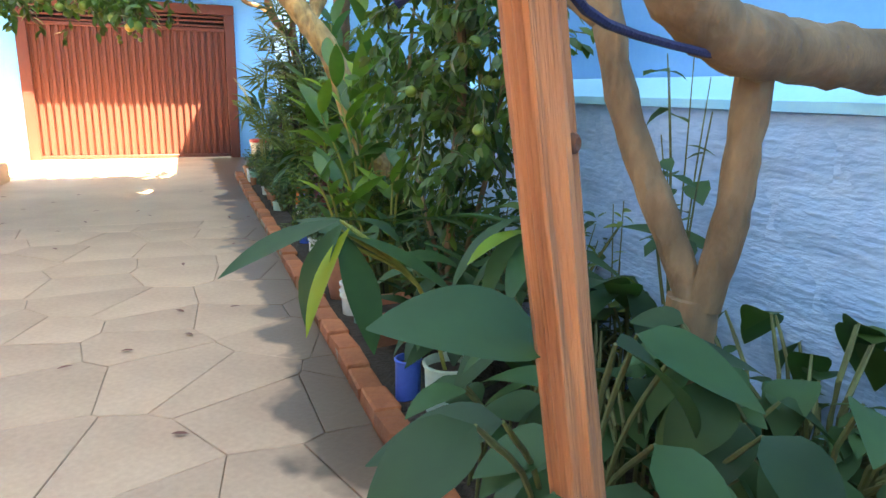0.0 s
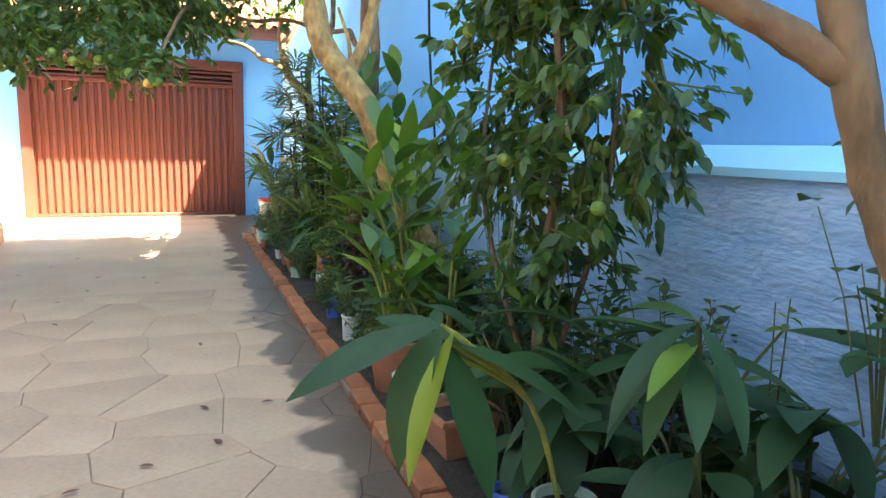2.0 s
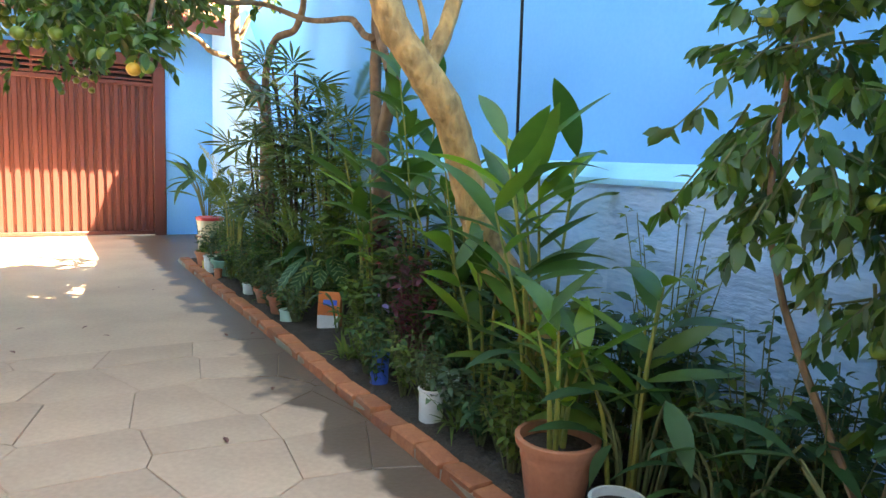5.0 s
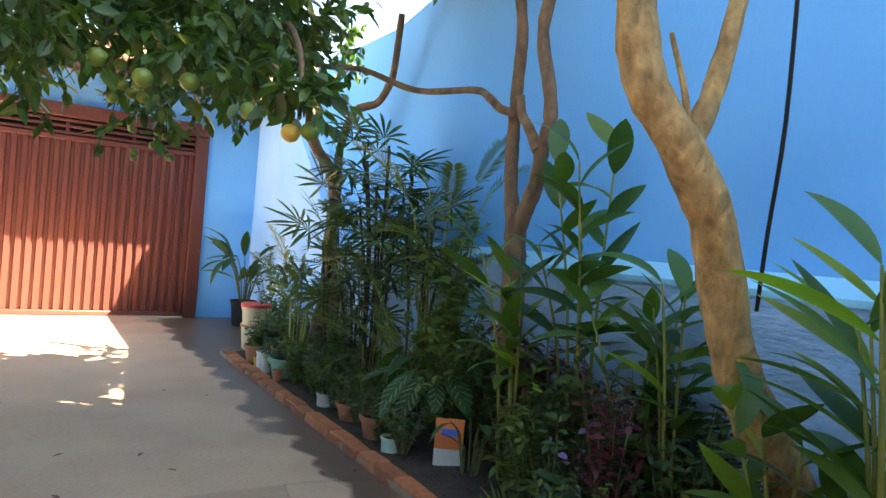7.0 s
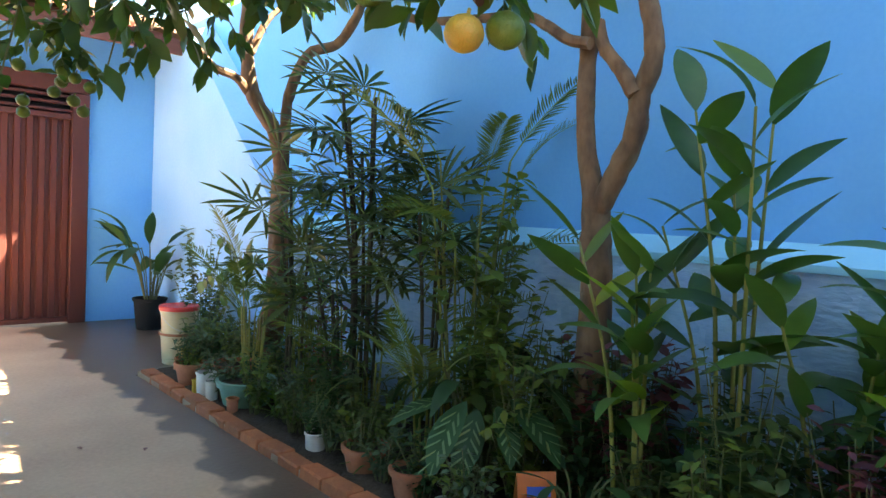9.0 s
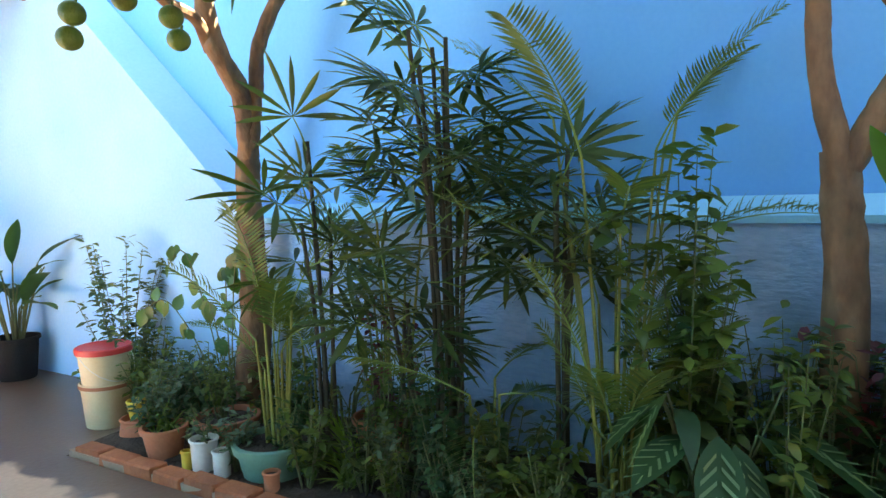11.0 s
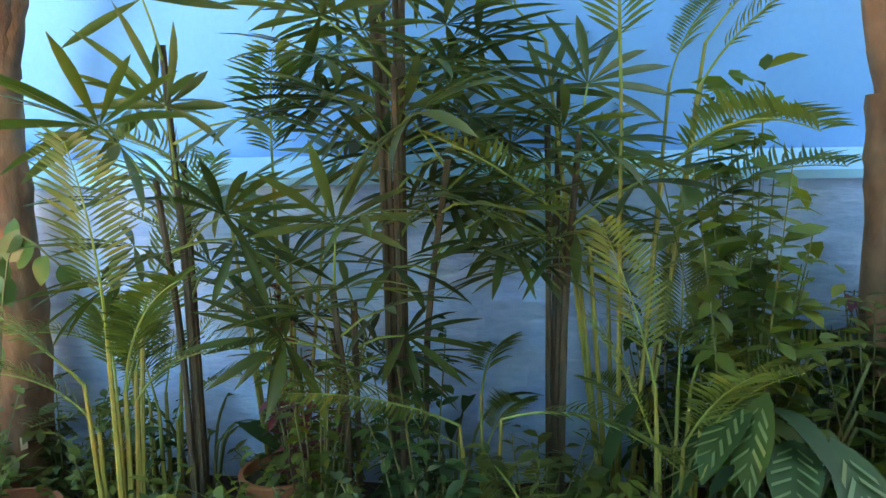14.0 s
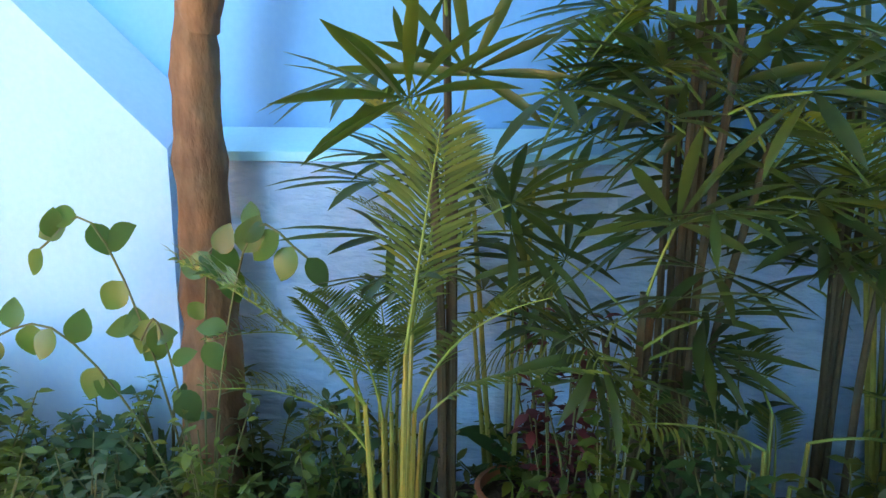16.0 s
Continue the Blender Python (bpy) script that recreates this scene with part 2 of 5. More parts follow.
# ---- mesh building ----
class Geo:
    """Vertices and faces gathered for one mesh."""

    def __init__(self):
        self.v, self.f = [], []

    def add(self, vs, fs):
        o = len(self.v)
        self.v += [tuple(p) for p in vs]
        self.f += [tuple(i + o for i in f) for f in fs]
        return self

    def box(self, x0, y0, z0, x1, y1, z1, bev=0.0):
        if not bev:
            vs = [(x, y, z) for z in (z0, z1) for y in (y0, y1) for x in (x0, x1)]
            return self.add(vs, [(0, 2, 3, 1), (4, 5, 7, 6), (0, 1, 5, 4), (2, 6, 7, 3), (0, 4, 6, 2), (1, 3, 7, 5)])
        bm = bmesh.new()
        bmesh.ops.create_cube(bm, size=1)
        for p in bm.verts:
            p.co = Vector(((x0 + x1) / 2 + p.co.x * (x1 - x0), (y0 + y1) / 2 + p.co.y * (y1 - y0), (z0 + z1) / 2 + p.co.z * (z1 - z0)))
        bmesh.ops.bevel(bm, geom=bm.edges[:], offset=bev, segments=1, affect='EDGES')
        bm.verts.index_update()
        self.add([p.co for p in bm.verts], [[q.index for q in f.verts] for f in bm.faces])
        bm.free()
        return self

    def tube(self, pts, radii, n=8, wobble=0.0, rng=None):
        pts = [Vector(p) for p in pts]
        rings, ref = [], Vector((0.31, 0.17, 0.93))
        for i, p in enumerate(pts):
            d = (pts[min(i + 1, len(pts) - 1)] - pts[max(i - 1, 0)]).normalized()
            a = d.cross(ref)
            if a.length < 0.05:
                a = d.cross(Vector((1, 0, 0)))
            a.normalize()
            b = d.cross(a)
            r = radii[i] if isinstance(radii, (list, tuple)) else radii
            rings.append([p + (a * math.cos(k * math.tau / n) + b * math.sin(k * math.tau / n)) * r * (1 + (rng.uniform(-wobble, wobble) if rng else 0)) for k in range(n)])
        vs = [q for ring in rings for q in ring]
        fs = [(i * n + k, i * n + (k + 1) % n, (i + 1) * n + (k + 1) % n, (i + 1) * n + k) for i in range(len(pts) - 1) for k in range(n)]
        fs += [tuple(range(n))[::-1], tuple((len(pts) - 1) * n + k for k in range(n))]
        return self.add(vs, fs)

    def lathe(self, profile, n=20, x=0, y=0, oval=1.0):
        vs = [(x + r * math.cos(k * math.tau / n), y + r * oval * math.sin(k * math.tau / n), z) for r, z in profile for k in range(n)]
        fs = [(i * n + k, i * n + (k + 1) % n, (i + 1) * n + (k + 1) % n, (i + 1) * n + k) for i in range(len(profile) - 1) for k in range(n)]
        return self.add(vs, fs)

    def leaf(self, m, length, width, bend=0.2, fold=0.12, seg=4, shape=0.5, tip=1.0):
        """A blade along local y, folded at its midrib and bent down; shape: where it is widest."""
        vs, fs = [], []
        for i in range(seg + 1):
            s = i / seg
            w = width * 0.5 * (math.sin(math.pi * s ** (math.log(0.5) / math.log(shape))) ** 0.8 if 0 < s < 1 else 0.03)
            y, z = length * s * (1 - 0.25 * bend * s), -bend * length * s * s * 0.6
            vs += [m @ Vector((-w, y, z + fold * w)), m @ Vector((0, y, z)), m @ Vector((w, y, z + fold * w))]
        for i in range(seg):
            k = 3 * i
            fs += [(k, k + 1, k + 4, k + 3), (k + 1, k + 2, k + 5, k + 4)]
        return self.add(vs, fs)

    def mesh(self, name, material, smooth=True):
        me = bpy.data.meshes.new(name)
        me.from_pydata(self.v, [], self.f)
        me.materials.append(material)
        if smooth:
            me.polygons.foreach_set("use_smooth", [True] * len(me.polygons))
            me.set_sharp_from_angle(angle=radians(42))
        me.update()
        return me


def part(name, geo, material, parent=None, label="", m=None):
    me = geo if isinstance(geo, bpy.types.Mesh) else geo.mesh(name, material)
    ob = new(name, me)
    if parent is not None:
        ob.parent = parent
    if m is not None:
        ob.matrix_basis = m
    return tagged(ob, label)


def thing(name, x, y, z, label, category, group="", turn=0.0):
    ob = new(name)
    ob.empty_display_size = 0.1
    ob.matrix_basis = pose(x, y, z, 0, 0, turn)
    return tagged(ob, label, category, group)


def structure(name, geo, material, label, category):
    return tagged(part(name, geo, material), label, category, "", "structure")


def aim(p, d, up=(0, 0, 1), roll=0.0, s=1.0):
    """A pose at p whose y runs along d with z as near to up as may be."""
    y = Vector(d).normalized()
    x = y.cross(Vector(up))
    if x.length < 1e-3:
        x = y.cross(Vector((1, 0, 0.2)))
    x.normalize()
    z = x.cross(y)
    m = Matrix((x, y, z)).transposed().to_4x4()
    return Matrix.Translation(p) @ m @ Matrix.Rotation(roll, 4, 'Y') @ Matrix.Scale(s, 4)


def smooth_path(pts, n=4):
    """Points along a curve through pts."""
    pts = [Vector(p) for p in pts]
    ext = [pts[0] * 2 - pts[1]] + pts + [pts[-1] * 2 - pts[-2]]
    out = []
    for i in range(1, len(ext) - 2):
        a, b, c, d = ext[i - 1:i + 3]
        for k in range(n):
            t = k / n
            out.append(0.5 * (2 * b + (c - a) * t + (2 * a - 5 * b + 4 * c - d) * t * t + (3 * b - a - 3 * c + d) * t ** 3))
    return out + [pts[-1]]


def limb(pts, r0, r1, n=10, rng=None, knots=0.07):
    p = smooth_path(pts, 5)
    k = len(p) - 1
    return Geo().tube(p, [(r0 + (r1 - r0) * i / k) * (1 + (rng.uniform(-knots, knots) if rng else 0)) for i in range(k + 1)], n, 0.05, rng)


# ---- ground, paving and bed ----
g = Geo().add([(-400, -400, -0.03), (400, -400, -0.03), (400, 400, -0.03), (-400, 400, -0.03)], [(0, 1, 2, 3)])
structure("ground", g, M_JOINT, "bare ground under and around the yard", "ground")
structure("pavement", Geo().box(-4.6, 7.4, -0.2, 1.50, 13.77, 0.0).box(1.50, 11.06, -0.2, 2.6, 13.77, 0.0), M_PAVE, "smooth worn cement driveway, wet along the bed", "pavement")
g = Geo()
rng = random.Random(4)
NX, NY = 14, 80
for j in range(NY + 1):
    for i in range(NX + 1):
        x, y = 1.60 + 1.10 * i / NX, -2.8 + 13.86 * j / NY
        g.v.append((x, y, 0.012 + 0.03 * noise.noise((x * 3, y * 3, 0)) + (0.02 if i else 0)))
g.f = [(j * (NX + 1) + i, j * (NX + 1) + i + 1, (j + 1) * (NX + 1) + i + 1, (j + 1) * (NX + 1) + i) for j in range(NY) for i in range(NX)]
structure("flower_bed", g, M_SOIL, "dark moist soil of the planted bed", "soil")

# ---- walls ----
wall = Geo()
# 8.6 m stretch rises out of view, height added to shade the driveway
prof = [(-3.2, 0), (-3.2, 8.6), (7.2, 8.6), (7.25, 4.0), (10.0, 3.45), (13.85, 3.45), (13.85, 0)]
nP = len(prof)
wall.add([(2.75, y, z) for y, z in prof] + [(3.0, y, z) for y, z in prof],
         [tuple(range(nP))[::-1], tuple(range(nP, 2 * nP))] + [(i, (i + 1) % nP, nP + (i + 1) % nP, nP + i) for i in range(nP)])
structure("wall_east", wall, M_BLUE, "light blue painted wall beside the bed, raised out of view to cast shade", "wall")
low = Geo()
low.add([(x, y, z) for y in (-3.2, 10.65) for x, z in ((2.6, 0), (2.747, 0), (2.747, 1.30), (2.6, 1.226))],
        [(0, 1, 2, 3), (4, 7, 6, 5), (0, 3, 7, 4), (3, 2, 6, 7), (0, 4, 5, 1)])
w2 = structure("wall_plinth", low, M_ROUGH, "rough weathered blue-grey rendered lower wall", "wall")
led = Geo().add([(x, y, z) for y in (-3.2, 10.65) for x, z in ((2.58, 1.230), (2.745, 1.304), (2.745, 1.345), (2.58, 1.262))],
                [(0, 1, 2, 3), (4, 7, 6, 5), (0, 3, 7, 4), (3, 2, 6, 7), (0, 4, 5, 1)])
structure("trim", led, M_LEDGE, "bright blue sloping ledge on the lower wall", "ledge")
but = Geo()
prof = [(10.652, 0), (10.652, 1.27), (11.2, 1.80), (12.15, 2.68), (12.75, 3.2), (13.76, 3.2), (13.76, 0)]
nP = len(prof)
but.add([(2.50, y, z) for y, z in prof] + [(2.746, y, z + (0.15 if 0 < i < 5 else 0)) for i, (y, z) in enumerate(prof)],
        [tuple(range(nP))[::-1], tuple(range(nP, 2 * nP))] + [(i, (i + 1) % nP, nP + (i + 1) % nP, nP + i) for i in range(nP)])
structure("wall_buttress", but, M_BLUE_END, "blue thickened wall end with sloping top, colour paled for bounced light", "wall")
GX0, GX1, GH, GY = -1.65, 1.80, 2.70, 13.77
structure("wall_north", Geo().box(-6.0, GY, 0, GX0, GY + 0.25, 3.30), M_BLUE, "light blue painted garage wall", "wall")
structure("wall_north_return", Geo().box(GX1, GY, 0, 2.75, GY + 0.25, 3.30), M_BLUE, "light blue painted wall beside the gate", "wall")
structure("wall_north_lintel", Geo().box(GX0, GY, GH, GX1, GY + 0.25, 3.30), M_BLUE, "light blue painted wall over the gate", "wall")
structure("wall_west", Geo().box(-4.85, -3.2, 0, -4.6, 13.77, 3.2), M_BLUE, "light blue painted boundary wall", "wall")
structure("wall_south", Geo().box(-4.85, -3.45, 0, 3.0, -3.2, 3.2), M_BLUE, "light blue painted wall closing the yard", "wall")

# ---- gate ----
gate = thing("garage_gate", 0.075, GY, 0, "dark red metal garage gate with vertical ribs, closed", "gate")
W = GX1 - GX0
part("jamb", Geo().box(-W / 2, -0.05, 0, -W / 2 + 0.17, 0.12, GH - 0.17, 0.006), M_GATE, gate)
part("jamb", Geo().box(W / 2 - 0.17, -0.05, 0, W / 2, 0.12, GH - 0.17, 0.006), M_GATE, gate)
part("header", Geo().box(-W / 2, -0.052, GH - 0.168, W / 2, 0.12, GH, 0.006), M_GATE, gate)
# near-black sheet paints the shade inside the slots
part("grille_gap_shade", Geo().box(-W / 2 + 0.17, 0.06, 2.30, W / 2 - 0.17, 0.11, GH - 0.17), M_DARK, gate, "near-black sheet standing in for shade behind the bars")
for k, z in enumerate((2.335, 2.415, 2.49)):
    part("grille_bar", Geo().box(-W / 2 + 0.165, 0.0, z - 0.016, W / 2 - 0.165, 0.05, z + 0.016, 0.004), M_GATE, gate)
for k in range(3):
    x = -W / 2 + 0.17 + (W - 0.34) * (k + 1) / 4
    part("grille_post", Geo().box(x - 0.018, 0.004, 2.30, x + 0.018, 0.055, GH - 0.17), M_GATE, gate)
part("rail", Geo().box(-W / 2 + 0.165, -0.01, 2.24, W / 2 - 0.165, 0.08, 2.302, 0.006), M_GATE, gate)
part("rail", Geo().box(-W / 2 + 0.165, -0.01, 0.015, W / 2 - 0.165, 0.08, 0.07, 0.006), M_GATE, gate)
NR = 27
step = (W - 0.34) / NR
rib = Geo()
pr = [(0, 0.06), (0.32, 0.06), (0.42, 0.028), (0.90, 0.028), (1.0, 0.06)]
rib.add([(a * step, b, z) for z in (0.068, 2.242) for a, b in pr], [(i, i + 1, 6 + i, 5 + i) for i in range(4)])
rib_mesh = rib.mesh("rib", M_GATE)
for k in range(NR):
    part("rib", rib_mesh, None, gate, m=pose(-W / 2 + 0.17 + k * step, 0, 0))
structure("porch", Geo().box(-4.6, 7.2, -0.1, -1.37, 10.95, 0.25, 0.02), M_PAVE, "low raised cement porch beside the driveway", "porch")
# roof out of view, added to cut sun and bounce from the west side
structure("shade_roof", Geo().add([(x, y, z) for y in (-3.2, 11.1) for x, z in ((-4.6, 3.55), (-1.25, 3.0), (-1.25, 3.1), (-4.6, 3.65))],
          [(0, 1, 2, 3), (7, 6, 5, 4), (0, 4, 5, 1), (1, 5, 6, 2), (2, 6, 7, 3), (3, 7, 4, 0)]), M_FASCIA, "unseen sloping red-brown roof over the porch, added to block light", "roof")
column = thing("porch_post", -1.56, 10.82, 0.25, "dark red painted square porch post", "post")
part("shaft", Geo().box(-0.075, -0.075, 0.04, 0.075, 0.075, 2.75, 0.012), M_GATE, column)
part("foot", Geo().box(-0.095, -0.095, -0.004, 0.095, 0.095, 0.042, 0.008), M_GATE, column)

# ---- tiled eave over the gate ----
eave = thing("tiled_roof", -1.6, 12.95, 3.01, "clay tiled roof edge with red-brown wooden fascia", "roof")
part("fascia", Geo().box(-3.4, -0.02, -0.02, 4.48, 0.02, 0.2, 0.005), M_FASCIA, eave)
part("soffit", Geo().add([(-3.4, 0.02, 0.10), (4.48, 0.02, 0.10), (4.48, 4.2, 1.30), (-3.4, 4.2, 1.30), (-3.4, 0.02, 0.16), (4.48, 0.02, 0.16), (4.48, 4.2, 1.36), (-3.4, 4.2, 1.36)],
     [(0, 1, 2, 3), (7, 6, 5, 4), (0, 4, 5, 1), (2, 6, 7, 3), (1, 5, 6, 2), (0, 3, 7, 4)]), M_FASCIA, eave)
tile = Geo()
vs = []
for y, z, r in ((-0.12, 0.16, 0.082), (0.0, 0.195, 0.084), (4.2, 1.40, 0.084)):
    for k in range(7):
        a = math.pi * k / 6
        vs.append((r * math.cos(a), y, z + r * 0.85 * math.sin(a)))
for y, z, r in ((-0.12, 0.16, 0.066),):
    for k in range(7):
        a = math.pi * k / 6
        vs.append((r * math.cos(a), y, z + r * 0.85 * math.sin(a)))
tile.add(vs, [(i * 7 + k, i * 7 + k + 1, i * 7 + 8 + k, i * 7 + 7 + k) for i in range(2) for k in range(6)] + [(k + 1, k, 21 + k, 22 + k) for k in range(6)])
trough = Geo()
trough.add([(x, y, z) for y, z in ((-0.10, 0.15), (4.2, 1.38)) for x, z in ((-0.06, z + 0.05), (0, z), (0.06, z + 0.05))], [(0, 1, 4, 3), (1, 2, 5, 4)])
tile_mesh, trough_mesh = tile.mesh("tile", M_TILE), trough.mesh("tile", M_TILE)
for k in range(40):
    x = -3.3 + k * 0.1985
    part("tile", tile_mesh, None, eave, m=pose(x, 0, 0))
    part("tile", trough_mesh, None, eave, m=pose(x + 0.099, 0, 0))


# ---- trees ----
def crown_geo(clusters, count, size, rng, droop=0.35, shell=0.55):
    """Leaves on twigs, gathered in uneven clumps inside the given ellipsoids (x, y, z, rx, ry, rz)."""
    leaves, twigs = Geo(), Geo()
    weights = [c[3] * c[4] * c[5] for c in clusters]
    spots = []
    for _ in range(max(12, count // 14)):
        c = rng.choices(clusters, weights)[0]
        d = Vector((rng.gauss(0, 1), rng.gauss(0, 1), rng.gauss(0, 1))).normalized() * (shell + (1 - shell) * rng.random()) * rng.uniform(0.75, 1.12)
        spots.append((Vector((c[0] + d.x * c[3], c[1] + d.y * c[4], c[2] + d.z * c[5])), d))
    for p, d in spots:
        out = (d + Vector((rng.uniform(-.5, .5), rng.uniform(-.5, .5), rng.uniform(-.9, .2)))).normalized()
        ln = size * rng.uniform(2.0, 3.6)
        twigs.tube([p - out * ln * 0.5, p + out * ln * 0.5 + Vector((0, 0, -droop * ln * 0.3))], [0.005, 0.002], 4)
        for k in range(14):
            s = rng.uniform(-0.5, 0.55)
            q = p + out * ln * s + Vector((0, 0, -droop * ln * 0.15))
            w = (out * 0.7 + Vector((rng.gauss(0, .7), rng.gauss(0, .7), rng.gauss(-droop, .5)))).normalized()
            L = size * rng.uniform(0.65, 1.25)
            leaves.leaf(aim(q, w, (rng.gauss(0, .5), rng.gauss(0, .5), 1), rng.uniform(-.6, .6)), L, L * rng.uniform(0.36, 0.5), rng.uniform(0, .4), 0.25, 3, 0.45)
    return leaves, twigs, spots


def fruit_mesh(r, material, flat=0.93):
    g = Geo().lathe([(0.001, -r * flat)] + [(r * math.cos(a), r * flat * math.sin(a)) for a in [radians(-90 + 180 * i / 9) for i in range(1, 9)]] + [(r * 0.12, r * flat * 0.96), (0.001, r * flat * 0.92)], 16)
    g.tube([(0, 0, r * flat * 0.9), (0, 0, r * flat * 1.35)], 0.0035, 5)
    return g.mesh("fruit", material)


def fruits(parent, mesh, places, label, group=""):
    for x, y, z in places:
        part("fruit", mesh, None, parent, label, pose(x, y, z, random.Random(x * 7 + z).uniform(-20, 20), 10, 0))


rng = random.Random(11)
ORANGE, LIME, SMALL_LIME = fruit_mesh(0.036, M_ORANGE), fruit_mesh(0.036, M_LIME), fruit_mesh(0.026, M_LIME)

# pale leaning tree in the middle of the bed
t1 = thing("leaning_tree", 0, 0, 0, "pale mottled leaning tree trunk with pruned fork", "tree")
part("trunk", limb([(2.50, 5.50, -0.02), (2.50, 5.50, 0.2), (2.43, 5.50, 0.45), (2.28, 5.54, 0.66), (2.15, 5.58, 0.88), (2.06, 5.61, 1.10), (1.99, 5.62, 1.33), (1.90, 5.62, 1.54), (1.74, 5.64, 1.76), (1.61, 5.71, 1.97), (1.57, 5.76, 2.25), (1.58, 5.78, 2.7), (1.55, 5.8, 3.4)], 0.105, 0.07, 14, rng), M_BARK, t1)
part("branch", limb([(1.76, 5.65, 1.74), (1.85, 5.65, 1.90), (1.92, 5.64, 2.12), (2.0, 5.62, 2.5), (2.14, 5.6, 3.0)], 0.05, 0.03, 10, rng), M_BARK, t1)
part("branch", limb([(1.79, 5.66, 1.83), (1.78, 5.69, 2.0), (1.72, 5.72, 2.2)], 0.016, 0.010, 7, rng), M_BARK, t1)
part("branch", limb([(1.58, 5.76, 2.3), (1.45, 5.9, 2.7), (1.3, 6.1, 3.2)], 0.04, 0.02, 8, rng), M_BARK, t1)

# citrus trees by the wall, with the crown that hangs over the driveway
t3 = thing("citrus_tree", 0, 0, 0, "brown forked citrus tree trunk rising beside the blue wall", "tree")
P = [(2.38, 7.37, 0.98), (2.38, 7.39, 1.30), (2.38, 7.40, 1.51)]
part("trunk", limb([(2.34, 7.37, -0.02)] + P, 0.085, 0.07, 12, rng), M_BARK2, t3)
P = [(2.36, 7.40, 1.49), (2.36, 7.46, 1.75), (2.36, 7.48, 1.98), (2.36, 7.48, 2.21), (2.36, 7.48, 2.41), (2.36, 7.48, 2.77), (2.36, 7.58, 3.20), (2.36, 7.58, 3.66)]
part("stem", limb(P, 0.05, 0.032, 10, rng), M_BARK2, t3)
P = [(2.37, 7.38, 1.45), (2.37, 7.28, 1.64), (2.37, 7.21, 1.79), (2.37, 7.19, 1.97), (2.37, 7.14, 2.13), (2.37, 7.17, 2.33), (2.37, 7.28, 2.71), (2.37, 7.22, 3.07), (2.37, 7.37, 3.56)]
part("stem", limb(P, 0.055, 0.035, 10, rng), M_BARK2, t3)
P = [(2.34, 7.20, 1.96), (2.34, 7.28, 2.08), (2.34, 7.38, 2.20), (2.34, 7.42, 2.32)]
part("branch", limb(P, 0.036, 0.03, 9, rng), M_BARK2, t3)
P = [(2.29, 7.42, 2.21), (2.29, 7.55, 2.25), (2.29, 7.69, 2.34), (2.29, 7.88, 2.42)]
part("branch", limb(P + [(2.2, 8.55, 2.50), (1.85, 8.8, 2.63), (1.45, 8.75, 2.58), (1.0, 8.8, 2.7)], 0.03, 0.02, 8, rng), M_BARK2, t3)
t2 = thing("citrus_tree", 0, 0, 0, "brown citrus tree forking low beside the blue wall", "tree")
P = [(2.42, 10.50, 0.70), (2.41, 10.50, 1.16), (2.41, 10.50, 1.50), (2.42, 10.49, 1.72)]
part("trunk", limb([(2.36, 10.50, -0.02), (2.35, 10.48, 0.3)] + P, 0.115, 0.064, 14, rng), M_BARK2, t2)
P = [(2.41, 10.48, 1.64), (2.37, 10.45, 1.80), (2.27, 10.38, 2.0), (2.1, 10.35, 2.19), (2.03, 10.35, 2.39), (2.0, 10.35, 2.68), (2.01, 10.35, 2.94), (1.98, 10.4, 3.33)]
part("stem", limb(P, 0.065, 0.045, 10, rng), M_BARK2, t2)
P = [(2.41, 10.47, 1.64), (2.38, 10.40, 1.85), (2.34, 10.32, 2.05), (2.34, 10.28, 2.27), (2.38, 10.10, 2.56), (2.52, 9.92, 2.64), (2.53, 9.72, 2.77), (2.52, 9.60, 2.92), (2.5, 9.5, 3.4)]
part("stem", limb(P, 0.048, 0.032, 10, rng), M_BARK2, t2)
P = [(2.10, 10.42, 2.22), (1.92, 10.3, 2.33), (1.74, 10.3, 2.38), (1.61, 10.3, 2.49), (1.45, 10.3, 2.55), (1.25, 10.3, 2.57)]
part("branch", limb(P, 0.035, 0.02, 8, rng), M_BARK2, t2)
P = [(2.07, 10.40, 2.56), (2.20, 10.40, 2.84), (2.43, 10.40, 3.07)]
part("branch", limb(P, 0.03, 0.02, 8, rng), M_BARK2, t2)
part("scar", Geo().add([(2.25, 10.42, .29), (2.262, 10.40, .295), (2.262, 10.40, .335), (2.25, 10.42, .34)], [(0, 1, 2, 3)]), M_CREAM, t2, "pale scar in the bark")
CLUSTERS = [(0.15, 7.35, 2.30, 0.75, 0.75, 0.48), (-0.75, 7.1, 2.22, 0.75, 0.9, 0.45), (0.55, 7.9, 2.45, 0.7, 0.7, 0.45), (-1.6, 7.6, 2.3, 0.8, 1.0, 0.5), (0.9, 8.6, 2.7, 0.75, 0.6, 0.4), (-0.4, 8.3, 2.45, 0.9, 0.7, 0.5), (0.85, 7.7, 2.5, 0.5, 0.6, 0.35)]
# overhead leaf clumps, added to keep direct sun off the driveway
HIGH = [(-0.6, 9.6, 3.2, 1.6, 1.2, 0.7), (-2.3, 9.0, 3.1, 1.2, 1.6, 0.9), (0.3, 7.8, 3.4, 1.5, 1.2, 0.7), (-1.6, 6.6, 3.5, 1.6, 1.5, 0.8), (1.2, 9.2, 3.4, 0.8, 0.7, 0.4), (-3.2, 10.3, 3.4, 1.0, 1.5, 0.8), (-3.0, 5.6, 3.6, 1.3, 1.8, 0.7), (-1.5, 10.2, 3.4, 1.2, 0.8, 0.6)]
